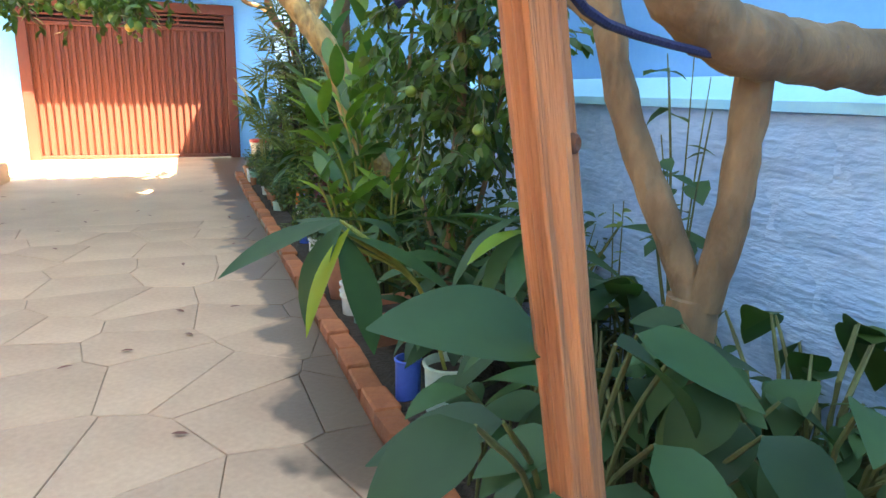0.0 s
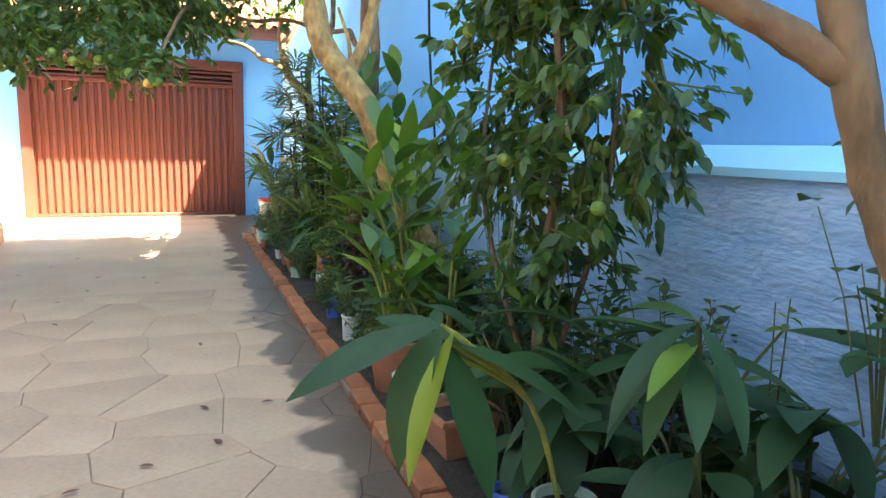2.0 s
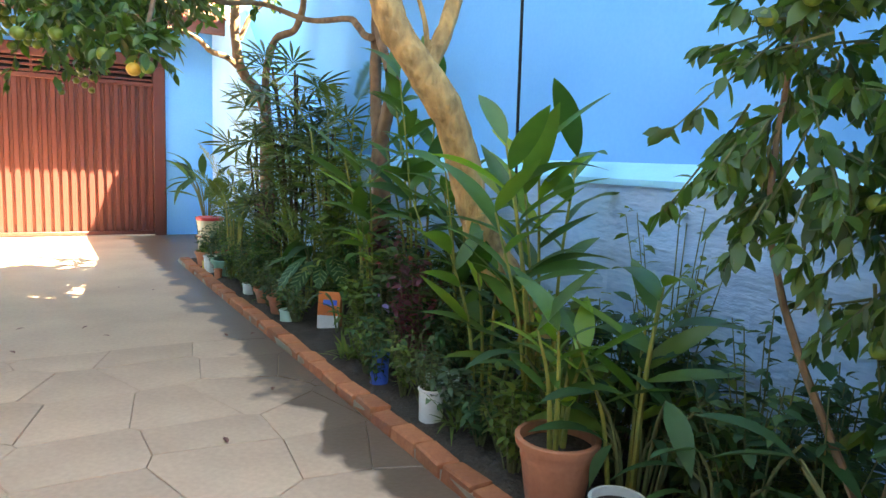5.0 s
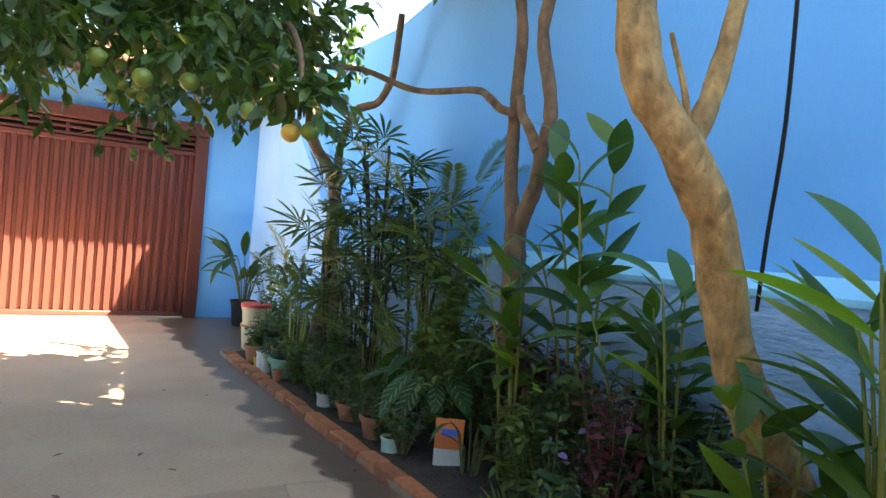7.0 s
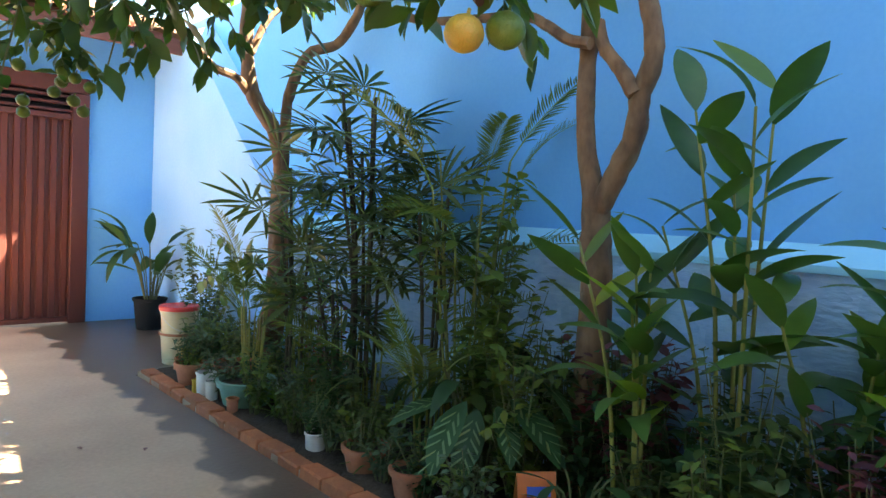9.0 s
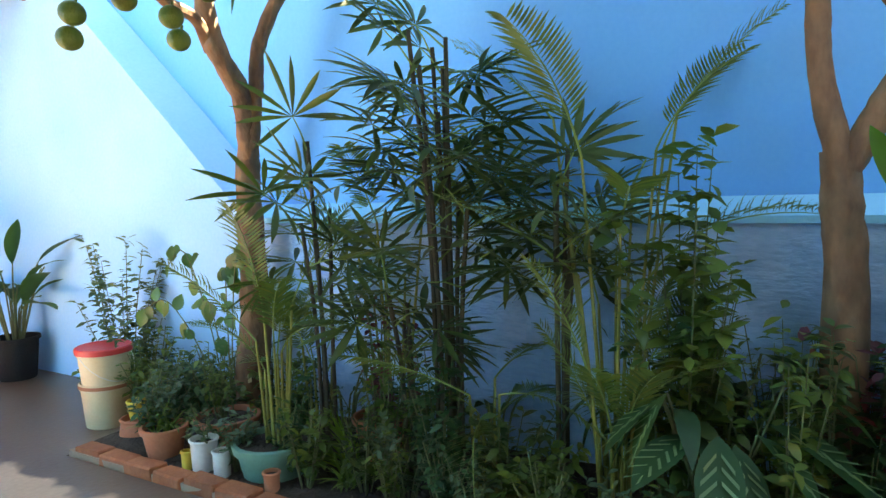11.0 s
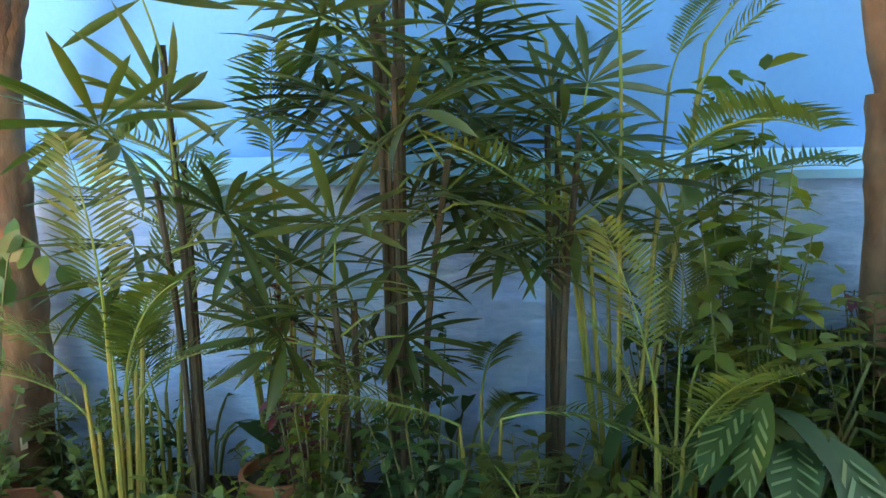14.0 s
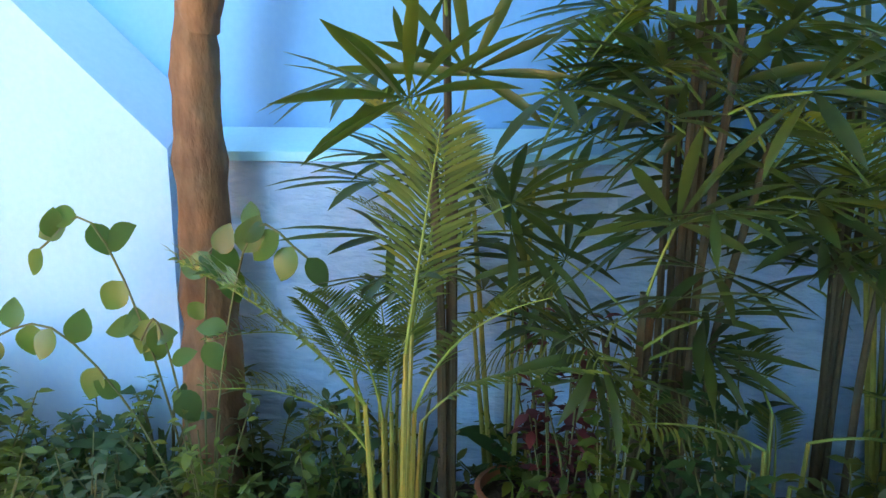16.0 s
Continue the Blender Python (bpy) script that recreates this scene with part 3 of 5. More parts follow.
# unseen clumps above the wall top, added to trim the sunlit floor patch
SHADE = [(2.35, 8.95, 4.05, 0.8, 0.7, 0.3), (1.7, 8.8, 3.95, 0.7, 0.7, 0.3), (1.0, 9.0, 3.9, 0.7, 0.6, 0.3), (0.3, 9.4, 3.8, 0.6, 0.7, 0.3), (2.3, 8.2, 4.1, 0.8, 0.9, 0.3), (1.5, 8.0, 4.0, 0.8, 0.9, 0.3)]
lv, tw, _ = crown_geo(CLUSTERS, 8600, 0.098, rng, 0.45, 0.5)
part("crown", lv, L_CITRUS, t3)
tagged(part("twig_mass", tw, M_STEM, t3), kind="stuff")
lv, tw, _ = crown_geo(HIGH, 7800, 0.15, rng, 0.4, 0.2)
part("upper_crown", lv, L_CITRUS, t3)
lv, tw, _ = crown_geo(SHADE, 9800, 0.17, rng, 0.4, 0.1)
part("upper_crown", lv, L_CITRUS, t2)
P = [(0.412, 6.53, 1.776), (0.21, 6.62, 1.86), (-0.09, 6.7, 1.90), (0.05, 6.6, 1.84)]
fruits(t3, LIME, P, "green unripe orange")
P = [(0.593, 6.366, 1.713)]
fruits(t3, LIME, P, "green unripe orange")
P = [(0.534, 6.409, 1.702)]
fruits(t3, ORANGE, P, "ripening orange")
P = [(0.365, 8.63, 1.85), (0.365, 8.63, 2.0)]
for c in (P[0], (-0.55, 7.0, 1.85), (0.05, 7.15, 1.92)):
    for k in range(13):
        fruits(t3, SMALL_LIME, [(c[0] + rng.uniform(-.13, .13), c[1] + rng.uniform(-.10, .10), c[2] + rng.uniform(-.13, .13))], "small green citrus fruit")
for c in ((0.54, 6.42, 1.87, 0.15, 0.14, 0.09), (0.38, 8.72, 2.05, 0.22, 0.2, 0.14), (-0.25, 6.7, 1.95, 0.3, 0.25, 0.16), (0.3, 6.8, 1.98, 0.35, 0.3, 0.15)):
    lv, tw, _ = crown_geo([c], 190, 0.09, rng)
    tagged(part("spray", lv, L_CITRUS, t3), kind="stuff")
part("branch", limb([(1.0, 8.8, 2.7), (0.95, 8.1, 2.55), (0.8, 7.4, 2.4), (0.68, 6.8, 2.1), (0.56, 6.4, 1.76)], 0.025, 0.008, 7, rng), M_BARK2, t3)
lv, tw, _ = crown_geo([(2.1, 10.0, 3.1, 0.4, 0.4, 0.3), (2.0, 9.2, 2.75, 0.25, 0.3, 0.18), (1.5, 9.5, 3.0, 0.5, 0.4, 0.3)], 520, 0.09, rng)
part("crown", lv, L_CITRUS, t2)

# leafy tangerine bush with green fruit
bush = thing("tangerine_tree", 0, 0, 0, "dense small-leaved tangerine tree with green fruit", "tree")
part("trunk", limb([(2.06, 3.55, -0.02), (2.05, 3.5, 0.4), (2.02, 3.45, 0.8), (2.05, 3.4, 1.3), (2.0, 3.4, 1.9)], 0.03, 0.018, 8, rng), M_BARK3, bush)
for q in ((1.95, 3.85, 0.5), (2.15, 3.25, 0.45)):
    part("stem", limb([(2.05, 3.5, q[2] * 0.5), (q[0], q[1], 1.1), (q[0] * 1.02, q[1], 1.9)], 0.014, 0.007, 6, rng), M_BARK3, bush)
lv, tw, spots = crown_geo([(1.98, 3.75, 1.55, 0.30, 0.42, 0.60), (2.12, 3.15, 1.60, 0.27, 0.42, 0.55), (2.0, 3.5, 2.15, 0.34, 0.65, 0.45), (2.02, 3.45, 1.05, 0.26, 0.36, 0.38)], 5200, 0.082, rng, 0.7)
part("crown", lv, L_CITRUS, bush)
tagged(part("twig_mass", tw, M_STEM, bush), kind="stuff")
fr = [p for p, d in spots if d.x < 0.3][:26]
fruits(bush, SMALL_LIME, [tuple(p - Vector((0.03, 0.02, 0.03))) for p in fr], "small green citrus fruit")

# forked tree at the start of the walk, and the post tied to it
t0 = thing("forked_tree", 0, 0, 0, "grey-brown tree forking low beside the wall", "tree")
P0 = [(2.11, 1.92, 0.76)]
part("trunk", limb([(2.15, 1.93, -0.02), (2.13, 1.93, 0.35)] + P0, 0.075, 0.066, 12, rng), M_BARK3, t0)
P = [(2.12, 1.91, 0.72), (2.06, 2.00, 0.95), (2.02, 2.08, 1.12), (1.98, 2.14, 1.31), (1.95, 2.19, 1.54), (1.92, 2.25, 1.8), (1.88, 2.3, 2.1)]
part("stem", limb(P, 0.045, 0.038, 12, rng), M_BARK3, t0)
P = [(2.12, 1.89, 0.74), (2.14, 1.86, 0.93), (2.15, 1.85, 1.12), (2.15, 1.84, 1.36)]
part("stem", limb(P, 0.045, 0.042, 12, rng), M_BARK3, t0)
P = [(1.96, 2.17, 1.46), (1.86, 2.27, 1.56), (1.74, 2.38, 1.66), (1.6, 2.5, 1.82)]
part("branch", limb(P, 0.04, 0.028, 10, rng), M_BARK3, t0)
P = [(1.70, 1.80, 1.95), (1.77, 1.80, 1.68), (1.84, 1.80, 1.52), (1.95, 1.80, 1.43), (2.09, 1.80, 1.385), (2.3, 1.80, 1.37), (2.52, 1.80, 1.36)]
part("branch", limb(P, 0.065, 0.075, 14, rng), M_BARK3, t0)

post = thing("wooden_post", 0, 0, 0, "bare weathered wooden post, cracked along its grain", "post")
P = [(1.469, 1.47, 0.75), (1.43, 1.47, 0.98), (1.395, 1.47, 1.19), (1.362, 1.47, 1.39), (1.325, 1.47, 1.61), (1.294, 1.47, 1.80)]
foot = Vector(P[0]) + (Vector(P[0]) - Vector(P[1])) * ((P[0][2] + 0.02) / (P[1][2] - P[0][2]))
pp = smooth_path([foot] + P, 10)
head = min(pp, key=lambda p: abs(p.z - 1.43))
g = Geo()
n = 26
lobes = [1 + 0.05 * math.sin(3 * k * math.tau / n + 1) - (0.16 if k in (2, 9, 14, 18, 19, 22) else 0) + rng.uniform(-.03, .03) for k in range(n)]
for p in pp:
    for k in range(n):
        a = k * math.tau / n
        r = (0.048 + 0.005 * noise.noise((0, 0, p.z * 2.2))) * lobes[k] * (1 + 0.035 * noise.noise((k, p.z * 5, 2)))
        g.v.append((p.x + r * math.cos(a), p.y + r * math.sin(a), p.z))
g.f = [(i * n + k, i * n + (k + 1) % n, (i + 1) * n + (k + 1) % n, (i + 1) * n + k) for i in range(len(pp) - 1) for k in range(n)] + [tuple((len(pp) - 1) * n + k for k in range(n))]
part("shaft", g, M_POST, post)
part("knot", Geo().lathe([(0.001, 0.001), (0.006, 0.002), (0.009, -0.002), (0.010, -0.012)], 12, oval=1.6), M_KNOT, post, "dark knot", aim((head.x + 0.066, head.y - 0.046, 1.20), (0, 0, 1), (0.25, -1, 0)))
rag = thing("cloth_tie", head.x - 1.713, head.y - 1.79, -0.07, "navy cloth strip knotted round the wooden post", "cloth")
part("knot", Geo().tube(smooth_path([(1.645, 1.735, 1.49), (1.63, 1.725, 1.52), (1.65, 1.72, 1.545), (1.67, 1.73, 1.52), (1.65, 1.715, 1.50)], 4), 0.016, 8, 0.2, rng), M_NAVY, rag)
part("band", Geo().tube([(1.713 + 0.055 * math.cos(a), 1.79 + 0.055 * math.sin(a), 1.50 + 0.02 * math.sin(2 * a)) for a in [k * math.tau / 16 for k in range(17)]], [0.009] * 17, 6), M_NAVY, rag)
part("tail", Geo().tube(smooth_path([(1.645, 1.73, 1.51), (1.58, 1.75, 1.485), (1.52, 1.79, 1.455)], 4), [0.009] * 8 + [0.013], 6), M_NAVY, rag)
part("strap", Geo().tube(smooth_path([(1.70, 1.725, 1.52), (1.95, 1.95, 1.46), (2.42, 2.14, 1.42)], 4), 0.009, 6), M_NAVY, rag)
cable = thing("hanging_cable", 0, 0, 0, "thin dark cable hanging against the blue wall", "cable")
P = [(2.3, 5.6, 2.61), (2.33, 5.62, 1.96), (2.40, 5.70, 1.50), (2.45, 5.75, 1.17)]
part("cord", Geo().tube(smooth_path(P, 4), 0.009, 6), M_DARK, cable)


# ---- plants ----
def leaf_mesh(name, length, width, material, bend, fold, seg=8, shape=0.45, rib=True):
    return Geo().leaf(Matrix(), length, width, bend, fold, seg, shape).mesh(name, material)


GINGER = [leaf_mesh("leaf", 0.50, 0.095, L_GINGER, b, 0.3, 8, s) for b, s in ((0.15, .42), (0.45, .45), (0.8, .4))]
GINGER_BRIGHT = [leaf_mesh("leaf", 0.50, 0.095, L_BRIGHT, b, 0.3, 8, .42) for b in (0.1, 0.35)]


def ginger(x, y, n, height, leaf_len, seed, spread=0.22, per=7, bright=0.15, width=1.0, lean=(0, 0), label="tall shell ginger with long pointed leaves", z=0.03, canes=M_CANE, up=0.55):
    rr = random.Random(seed)
    ob = thing("ginger_plant", x, y, z, label, "plant", "ginger plants in the bed")
    for _ in range(n):
        a, r = rr.uniform(0, math.tau), rr.uniform(0.02, spread)
        h = height * rr.uniform(0.7, 1.08)
        top = Vector((r * 1.9 * math.cos(a) + lean[0] * h, r * 1.9 * math.sin(a) + lean[1] * h, h))
        pts = smooth_path([(r * 0.5 * math.cos(a), r * 0.5 * math.sin(a), -0.03), top * 0.5 + Vector((0, 0, 0.06 * h)), top], 4)
        part("stem", Geo().tube(pts, [0.012 - 0.007 * i / (len(pts) - 1) for i in range(len(pts))], 6), canes, ob)
        az = rr.uniform(0, math.tau)
        for k in range(per):
            s = 0.42 + 0.58 * k / (per - 1)
            i = min(len(pts) - 2, int(s * (len(pts) - 1)))
            p = pts[i].lerp(pts[i + 1], s * (len(pts) - 1) - i)
            b = az + math.pi * k + rr.uniform(-.4, .4)
            el = up + 0.7 * (s - 0.5) + rr.uniform(-.25, .25)
            d = (math.cos(b) * math.cos(el), math.sin(b) * math.cos(el), math.sin(el))
            me = rr.choice(GINGER_BRIGHT if rr.random() < bright else GINGER)
            sc = leaf_len / 0.5 * rr.uniform(0.75, 1.15)
            part("leaf", me, None, ob, m=aim(p, d, (0, 0, 1), rr.uniform(-.5, .5)) @ Matrix.Diagonal((sc * width, sc, sc, 1)))
    return ob


def fan_geo(rr, fingers=9, length=0.34, width=0.031):
    g = Geo()
    for k in range(fingers):
        a = radians(-105 + 210 * k / (fingers - 1)) + rr.uniform(-.06, .06)
        L = length * (0.82 + 0.2 * math.cos(a * 0.8)) * rr.uniform(0.9, 1.1)
        d = Vector((math.sin(a), math.cos(a), rr.uniform(-.1, .12)))
        g.leaf(aim((0, 0, 0), d, (0, 0, 1)), L, width * rr.uniform(.85, 1.2), rr.uniform(.1, .45), 0.35, 5, 0.55)
    return g


rr0 = random.Random(5)
FANS = [fan_geo(rr0, f).mesh("fan_leaf", L_PALM) for f in (7, 8, 9, 10)]
SMALL_FANS = [fan_geo(rr0, f, 0.25, 0.022).mesh("fan_leaf", L_PALM) for f in (8, 10)]


def lady_palm(x, y, n, height, seed, spread=0.3, per=7, label="tall lady palm with dark finger-like fan leaves", fans=None, lean=(0, 0)):
    rr = random.Random(seed)
    fans = fans or FANS
    ob = thing("lady_palm", x, y, 0.03, label, "palm", "lady palms in the bed")
    for _ in range(n):
        a, r = rr.uniform(0, math.tau), rr.uniform(0.03, spread)
        h = height * rr.uniform(0.62, 1.05)
        top = Vector((r * math.cos(a) * 1.3 + lean[0] * h, r * math.sin(a) * 1.3 + lean[1] * h, h))
        pts = smooth_path([(r * 0.6 * math.cos(a), r * 0.6 * math.sin(a), -0.03), top * 0.55, top], 4)
        part("cane", Geo().tube(pts, [0.011] * len(pts), 7, 0.1, rr), M_DARKCANE, ob)
        for k in range(per):
            s = 0.64 + 0.36 * (k + 0.5) / per
            p = Vector((top.x * s, top.y * s, h * s))
            b, el = 2.4 * k + rr.uniform(-.5, .5), rr.uniform(0.0, 0.65) + 0.5 * (s > .93)
            d = Vector((math.cos(b) * math.cos(el), math.sin(b) * math.cos(el), math.sin(el)))
            ln = rr.uniform(0.16, 0.30)
            part("petiole", Geo().tube([p, p + d * ln * 0.5 + Vector((0, 0, .015)), p + d * ln], [0.005, 0.004, 0.003], 5), M_RACHIS, ob)
            part("fan_leaf", rr.choice(fans), None, ob, m=aim(p + d * ln, d + Vector((0, 0, -.15)), (0, 0, 1), rr.uniform(-.7, .7), rr.uniform(.8, 1.12)))
    return ob


def frond_geo(rr, length=1.0, pairs=26, leaflet=0.26, droop=0.5):
    g, r = Geo(), Geo()
    pts = []
    for i in range(13):
        s = i / 12
        pts.append(Vector((0, length * s * (1 - .18 * droop * s), length * (0.10 * s - droop * 0.55 * s * s))))
    r.tube(pts, [0.008 - 0.006 * i / 12 for i in range(13)], 5)
    for k in range(pairs):
        s = 0.22 + 0.77 * k / (pairs - 1)
        i = min(11, int(s * 12))
        p = pts[i].lerp(pts[i + 1], s * 12 - i)
        L = leaflet * math.sin(math.pi * (0.18 + 0.72 * (s - .22) / .77)) ** 0.7 * rr.uniform(.9, 1.1)
        for side in (-1, 1):
            d = Vector((side * 0.85, 0.62, 0.28 + rr.uniform(-.1, .1)))
            g.leaf(aim(p, d, (0, 0, 1)), L, 0.017, rr.uniform(.3, .65), 0.3, 3, 0.4)
    return g, r


FROND_PARTS = [frond_geo(rr0, 1.0, 28, 0.25, d) for d in (0.35, 0.7, 1.0)]
FRONDS = [(a.mesh("frond", L_ARECA), b.mesh("rachis", M_RACHIS)) for a, b in FROND_PARTS]


def areca(x, y, n, height, seed, scale=0.8, label="feathery areca palm with yellowish canes", lean=(0, 0), z=0.03, up=0.9):
    rr = random.Random(seed)
    ob = thing("areca_palm", x, y, z, label, "palm", "areca palms in the bed")
    for k in range(n):
        a = 2.4 * k + rr.uniform(-.4, .4)
        h = height * rr.uniform(0.35, 0.75)
        top = Vector((0.16 * math.cos(a) * h + lean[0] * h, 0.16 * math.sin(a) * h + lean[1] * h, h))
        base = Vector((0.05 * math.cos(a), 0.05 * math.sin(a), -0.03))
        part("cane", Geo().tube([base, base.lerp(top, .5), top], [0.011, 0.008, 0.006], 6), M_CANE, ob)
        el = up + rr.uniform(-.3, .3)
        d = Vector((math.cos(a) * math.cos(el), math.sin(a) * math.cos(el), math.sin(el)))
        fr, ra = rr.choice(FRONDS)
        m = aim(top, d, (0, 0, 1), rr.uniform(-.3, .3), scale * rr.uniform(.75, 1.1))
        f = part("frond", fr, None, ob, m=m)
        part("rachis", ra, None, f)
    return ob


BROAD = [leaf_mesh("leaf", 0.21, w, L_DEEP, b, 0.22, 8, .36) for b, w in ((0.15, .12), (0.45, .11), (0.8, .125))]
LONG = [leaf_mesh("leaf", 0.42, 0.11, L_DEEP, b, 0.25, 8, .5) for b in (0.3, 0.7, 1.0)]
LONG_BRIGHT = leaf_mesh("leaf", 0.42, 0.09, L_BRIGHT, 0.35, 0.3, 8, .5)


def rosette(x, y, z, n, size, seed, meshes, label, height=0.4, name="broad_leaf_plant", base=0.42, up=(0.1, 0.9), stem=True, spread=0.06):
    """Stems from one foot, each with a large leaf."""
    rr = random.Random(seed)
    ob = thing(name, x, y, z, label, "plant")
    for k in range(n):
        a = 2.4 * k + rr.uniform(-.3, .3)
        el = rr.uniform(*up)
        h = height * rr.uniform(0.35, 1.0)
        q = Vector((math.cos(a) * h * 0.45, math.sin(a) * h * 0.45, h))
        foot = Vector((spread * math.cos(a), spread * math.sin(a), -0.02))
        if stem:
            part("stem", Geo().tube(smooth_path([foot, q * 0.6 + Vector((0, 0, .05)), q], 3), [0.006] * 6 + [0.004], 5), M_STEM, ob)
        d = (math.cos(a) * math.cos(el), math.sin(a) * math.cos(el), math.sin(el))
        part("leaf", rr.choice(meshes), None, ob, m=aim(q, d, (0, 0, 1), rr.uniform(-.5, .5), size / base * rr.uniform(.75, 1.15)))
    return ob


def shrub(x, y, z, r, h, count, size, seed, material, label, name="shrub", leafy=0.42, stems=5, category="plant"):
    """A low plant of many small leaves on thin stems."""
    rr = random.Random(seed)
    ob = thing(name, x, y, z, label, category)
    st, lv = Geo(), Geo()
    for k in range(stems * 3):
        a, q = rr.uniform(0, math.tau), r * rr.uniform(0.2, 1.0)
        top = Vector((q * math.cos(a), q * math.sin(a), h * rr.uniform(0.5, 1.05)))
        st.tube([(top.x * .2, top.y * .2, -0.02), (top.x * .6, top.y * .6, top.z * .6), top], [0.004, 0.003, 0.002], 4)
        for j in range(max(3, count // (stems * 3))):
            s = rr.uniform(0.2, 1.05)
            b = rr.uniform(0, math.tau)
            p = Vector((top.x * s, top.y * s, top.z * s))
            d = Vector((math.cos(b), math.sin(b), rr.uniform(-.4, .7)))
            L = size * rr.uniform(.6, 1.25)
            lv.leaf(aim(p, d, (0, 0, 1), rr.uniform(-.5, .5)), L, L * leafy * rr.uniform(.8, 1.2), rr.uniform(.1, .7), .2, 3, .45)
    tagged(part("stem_mass", st, M_STEM, ob), kind="stuff")
    part("foliage", lv, material, ob)
    return ob


def grass_tuft(x, y, z, n, length, seed, material, label, width=0.014, name="tufted_plant"):
    rr = random.Random(seed)
    ob = thing(name, x, y, z, label, "plant")
    g = Geo()
    for _ in range(n):
        a, el = rr.uniform(0, math.tau), rr.uniform(.5, 1.45)
        d = (math.cos(a) * math.cos(el), math.sin(a) * math.cos(el), math.sin(el))
        g.leaf(aim((rr.uniform(-.05, .05), rr.uniform(-.05, .05), -.01), d), length * rr.uniform(.6, 1.1), width, rr.uniform(.2, .9), .3, 5, .4)
    part("blade_mass", g, material, ob)
    return ob


# ---- pots ----
def pot(name, x, y, z, r, h, material, label, taper=0.75, rim=0.012, soil=True, category="flower pot", oval=1.0, turn=0.0, lid=None, bands=0):
    ob = thing(name, x, y, z, label, category, "pots along the bed", turn)
    rb = r * taper
    prof = [(0.001, 0), (rb * 0.96, 0), (rb, 0.006), (r * 0.97, h - 2.6 * rim), (r * 0.97 + rim, h - 2.4 * rim), (r + rim, h - 0.004), (r + rim - 0.004, h), (r - 0.006, h), (r * 0.93, h * 0.72), (0.001, h * 0.72)]
    part("body", Geo().lathe(prof, 24, oval=oval), material, ob)
    for k in range(bands):
        zz = h * (0.62 + 0.14 * k)
        rr_ = rb + (r - rb) * zz / h
        part("ring", Geo().lathe([(rr_ + .001, zz - .006), (rr_ + .009, zz - .004), (rr_ + .009, zz + .004), (rr_ + .001, zz + .006)], 24, oval=oval), material, ob)
    if soil:
        part("soil", Geo().lathe([(r * 0.95, h * 0.84), (r * 0.5, h * 0.87), (0.001, h * 0.86)], 20, oval=oval), M_SOIL, ob)
    return ob


pot("flower_pot", 1.765, 4.51, 0.0, 0.15, 0.30, M_TERRA, "tall terracotta pot with moulded rim", 0.7, 0.014)
pot("plastic_bucket", 1.745, 4.17, 0.0, 0.095, 0.21, M_WHITE, "white plastic bucket used as a planter", 0.86, 0.007, bands=2)
pot("plastic_pot", 1.745, 3.98, 0.0, 0.07, 0.16, M_GREENPOT, "small green plastic pot", 0.85, 0.006)
pl = thing("planter_box", 1.80, 3.72, 0.0, "square terracotta planter box with dry soil", "planter", "pots along the bed", 6)
g = Geo()
ring = lambda a, z: [(-a, -a, z), (a, -a, z), (a, a, z), (-a, a, z)]
vs = ring(.10, 0) + ring(.135, .19) + ring(.15, .19) + ring(.15, .215) + ring(.132, .215) + ring(.12, .15)
g.add(vs, [(3, 2, 1, 0)] + [(4 * i + k, 4 * i + (k + 1) % 4, 4 * i + 4 + (k + 1) % 4, 4 * i + 4 + k) for i in range(5) for k in range(4)])
part("body", g, M_TERRA, pl)
part("soil", Geo().add(ring(.122, .165), [(0, 1, 2, 3)]), M_SOIL, pl)
pot("plastic_pot", 1.745, 5.42, 0.0, 0.065, 0.20, M_WHITE, "narrow white plastic pot", 0.9, 0.005)
pot("plastic_pot", 1.93, 5.62, 0.0, 0.09, 0.17, M_PALEGREEN, "pale green plastic pot behind the curb", 0.85, 0.006)
pot("plastic_bottle_pot", 1.755, 6.03, 0.0, 0.055, 0.21, M_BLUEPOT, "cut blue plastic bottle holding a seedling", 0.95, 0.004)
pot("plastic_bottle_pot", 1.69, 3.04, 0.0, 0.055, 0.20, M_BLUEPOT, "cut blue plastic jug beside the curb", 0.95, 0.004)
pot("plastic_pot", 1.80, 2.86, 0.0, 0.10, 0.24, M_PALEGREEN, "pale green plastic pot with ginger roots", 0.85, 0.006)
pot("plastic_tub", 2.12, 6.55, 0.0, 0.13, 0.16, M_WHITE, "low round white tub with soil", 0.8, 0.008)
pot("flower_pot", 1.72, 10.50, 0.0, 0.115, 0.19, M_TERRA, "terracotta pot beside the brick edge", 0.72, 0.012)
pot("bowl_planter", 1.98, 10.30, 0.0, 0.17, 0.20, M_TERRA, "wide low terracotta bowl", 0.75, 0.012)
pot("plastic_pot", 1.80, 10.25, 0.0, 0.055, 0.15, M_GREENPOT, "small dark green plastic pot", 0.85, 0.005)
pot("plastic_pot", 1.69, 10.15, 0.0, 0.07, 0.19, M_WHITE, "white plastic pot beside the brick edge", 0.85, 0.005)
pot("plastic_pot", 1.655, 10.24, 0.0, 0.03, 0.12, M_YELLOW, "small yellow plastic pot", 0.9, 0.004)
pot("plastic_pot", 1.67, 10.0, 0.0, 0.045, 0.16, M_WHITE, "small soil-stained white pot", 0.9, 0.004)
pot("round_planter", 1.83, 9.80, 0.0, 0.19, 0.20, M_GREENPOT, "large grey-green plastic planter with thick rim", 0.78, 0.018)
pot("clay_cup", 1.665, 9.66, 0.0, 0.04, 0.12, M_TERRA, "small clay cup pot", 0.85, 0.005)
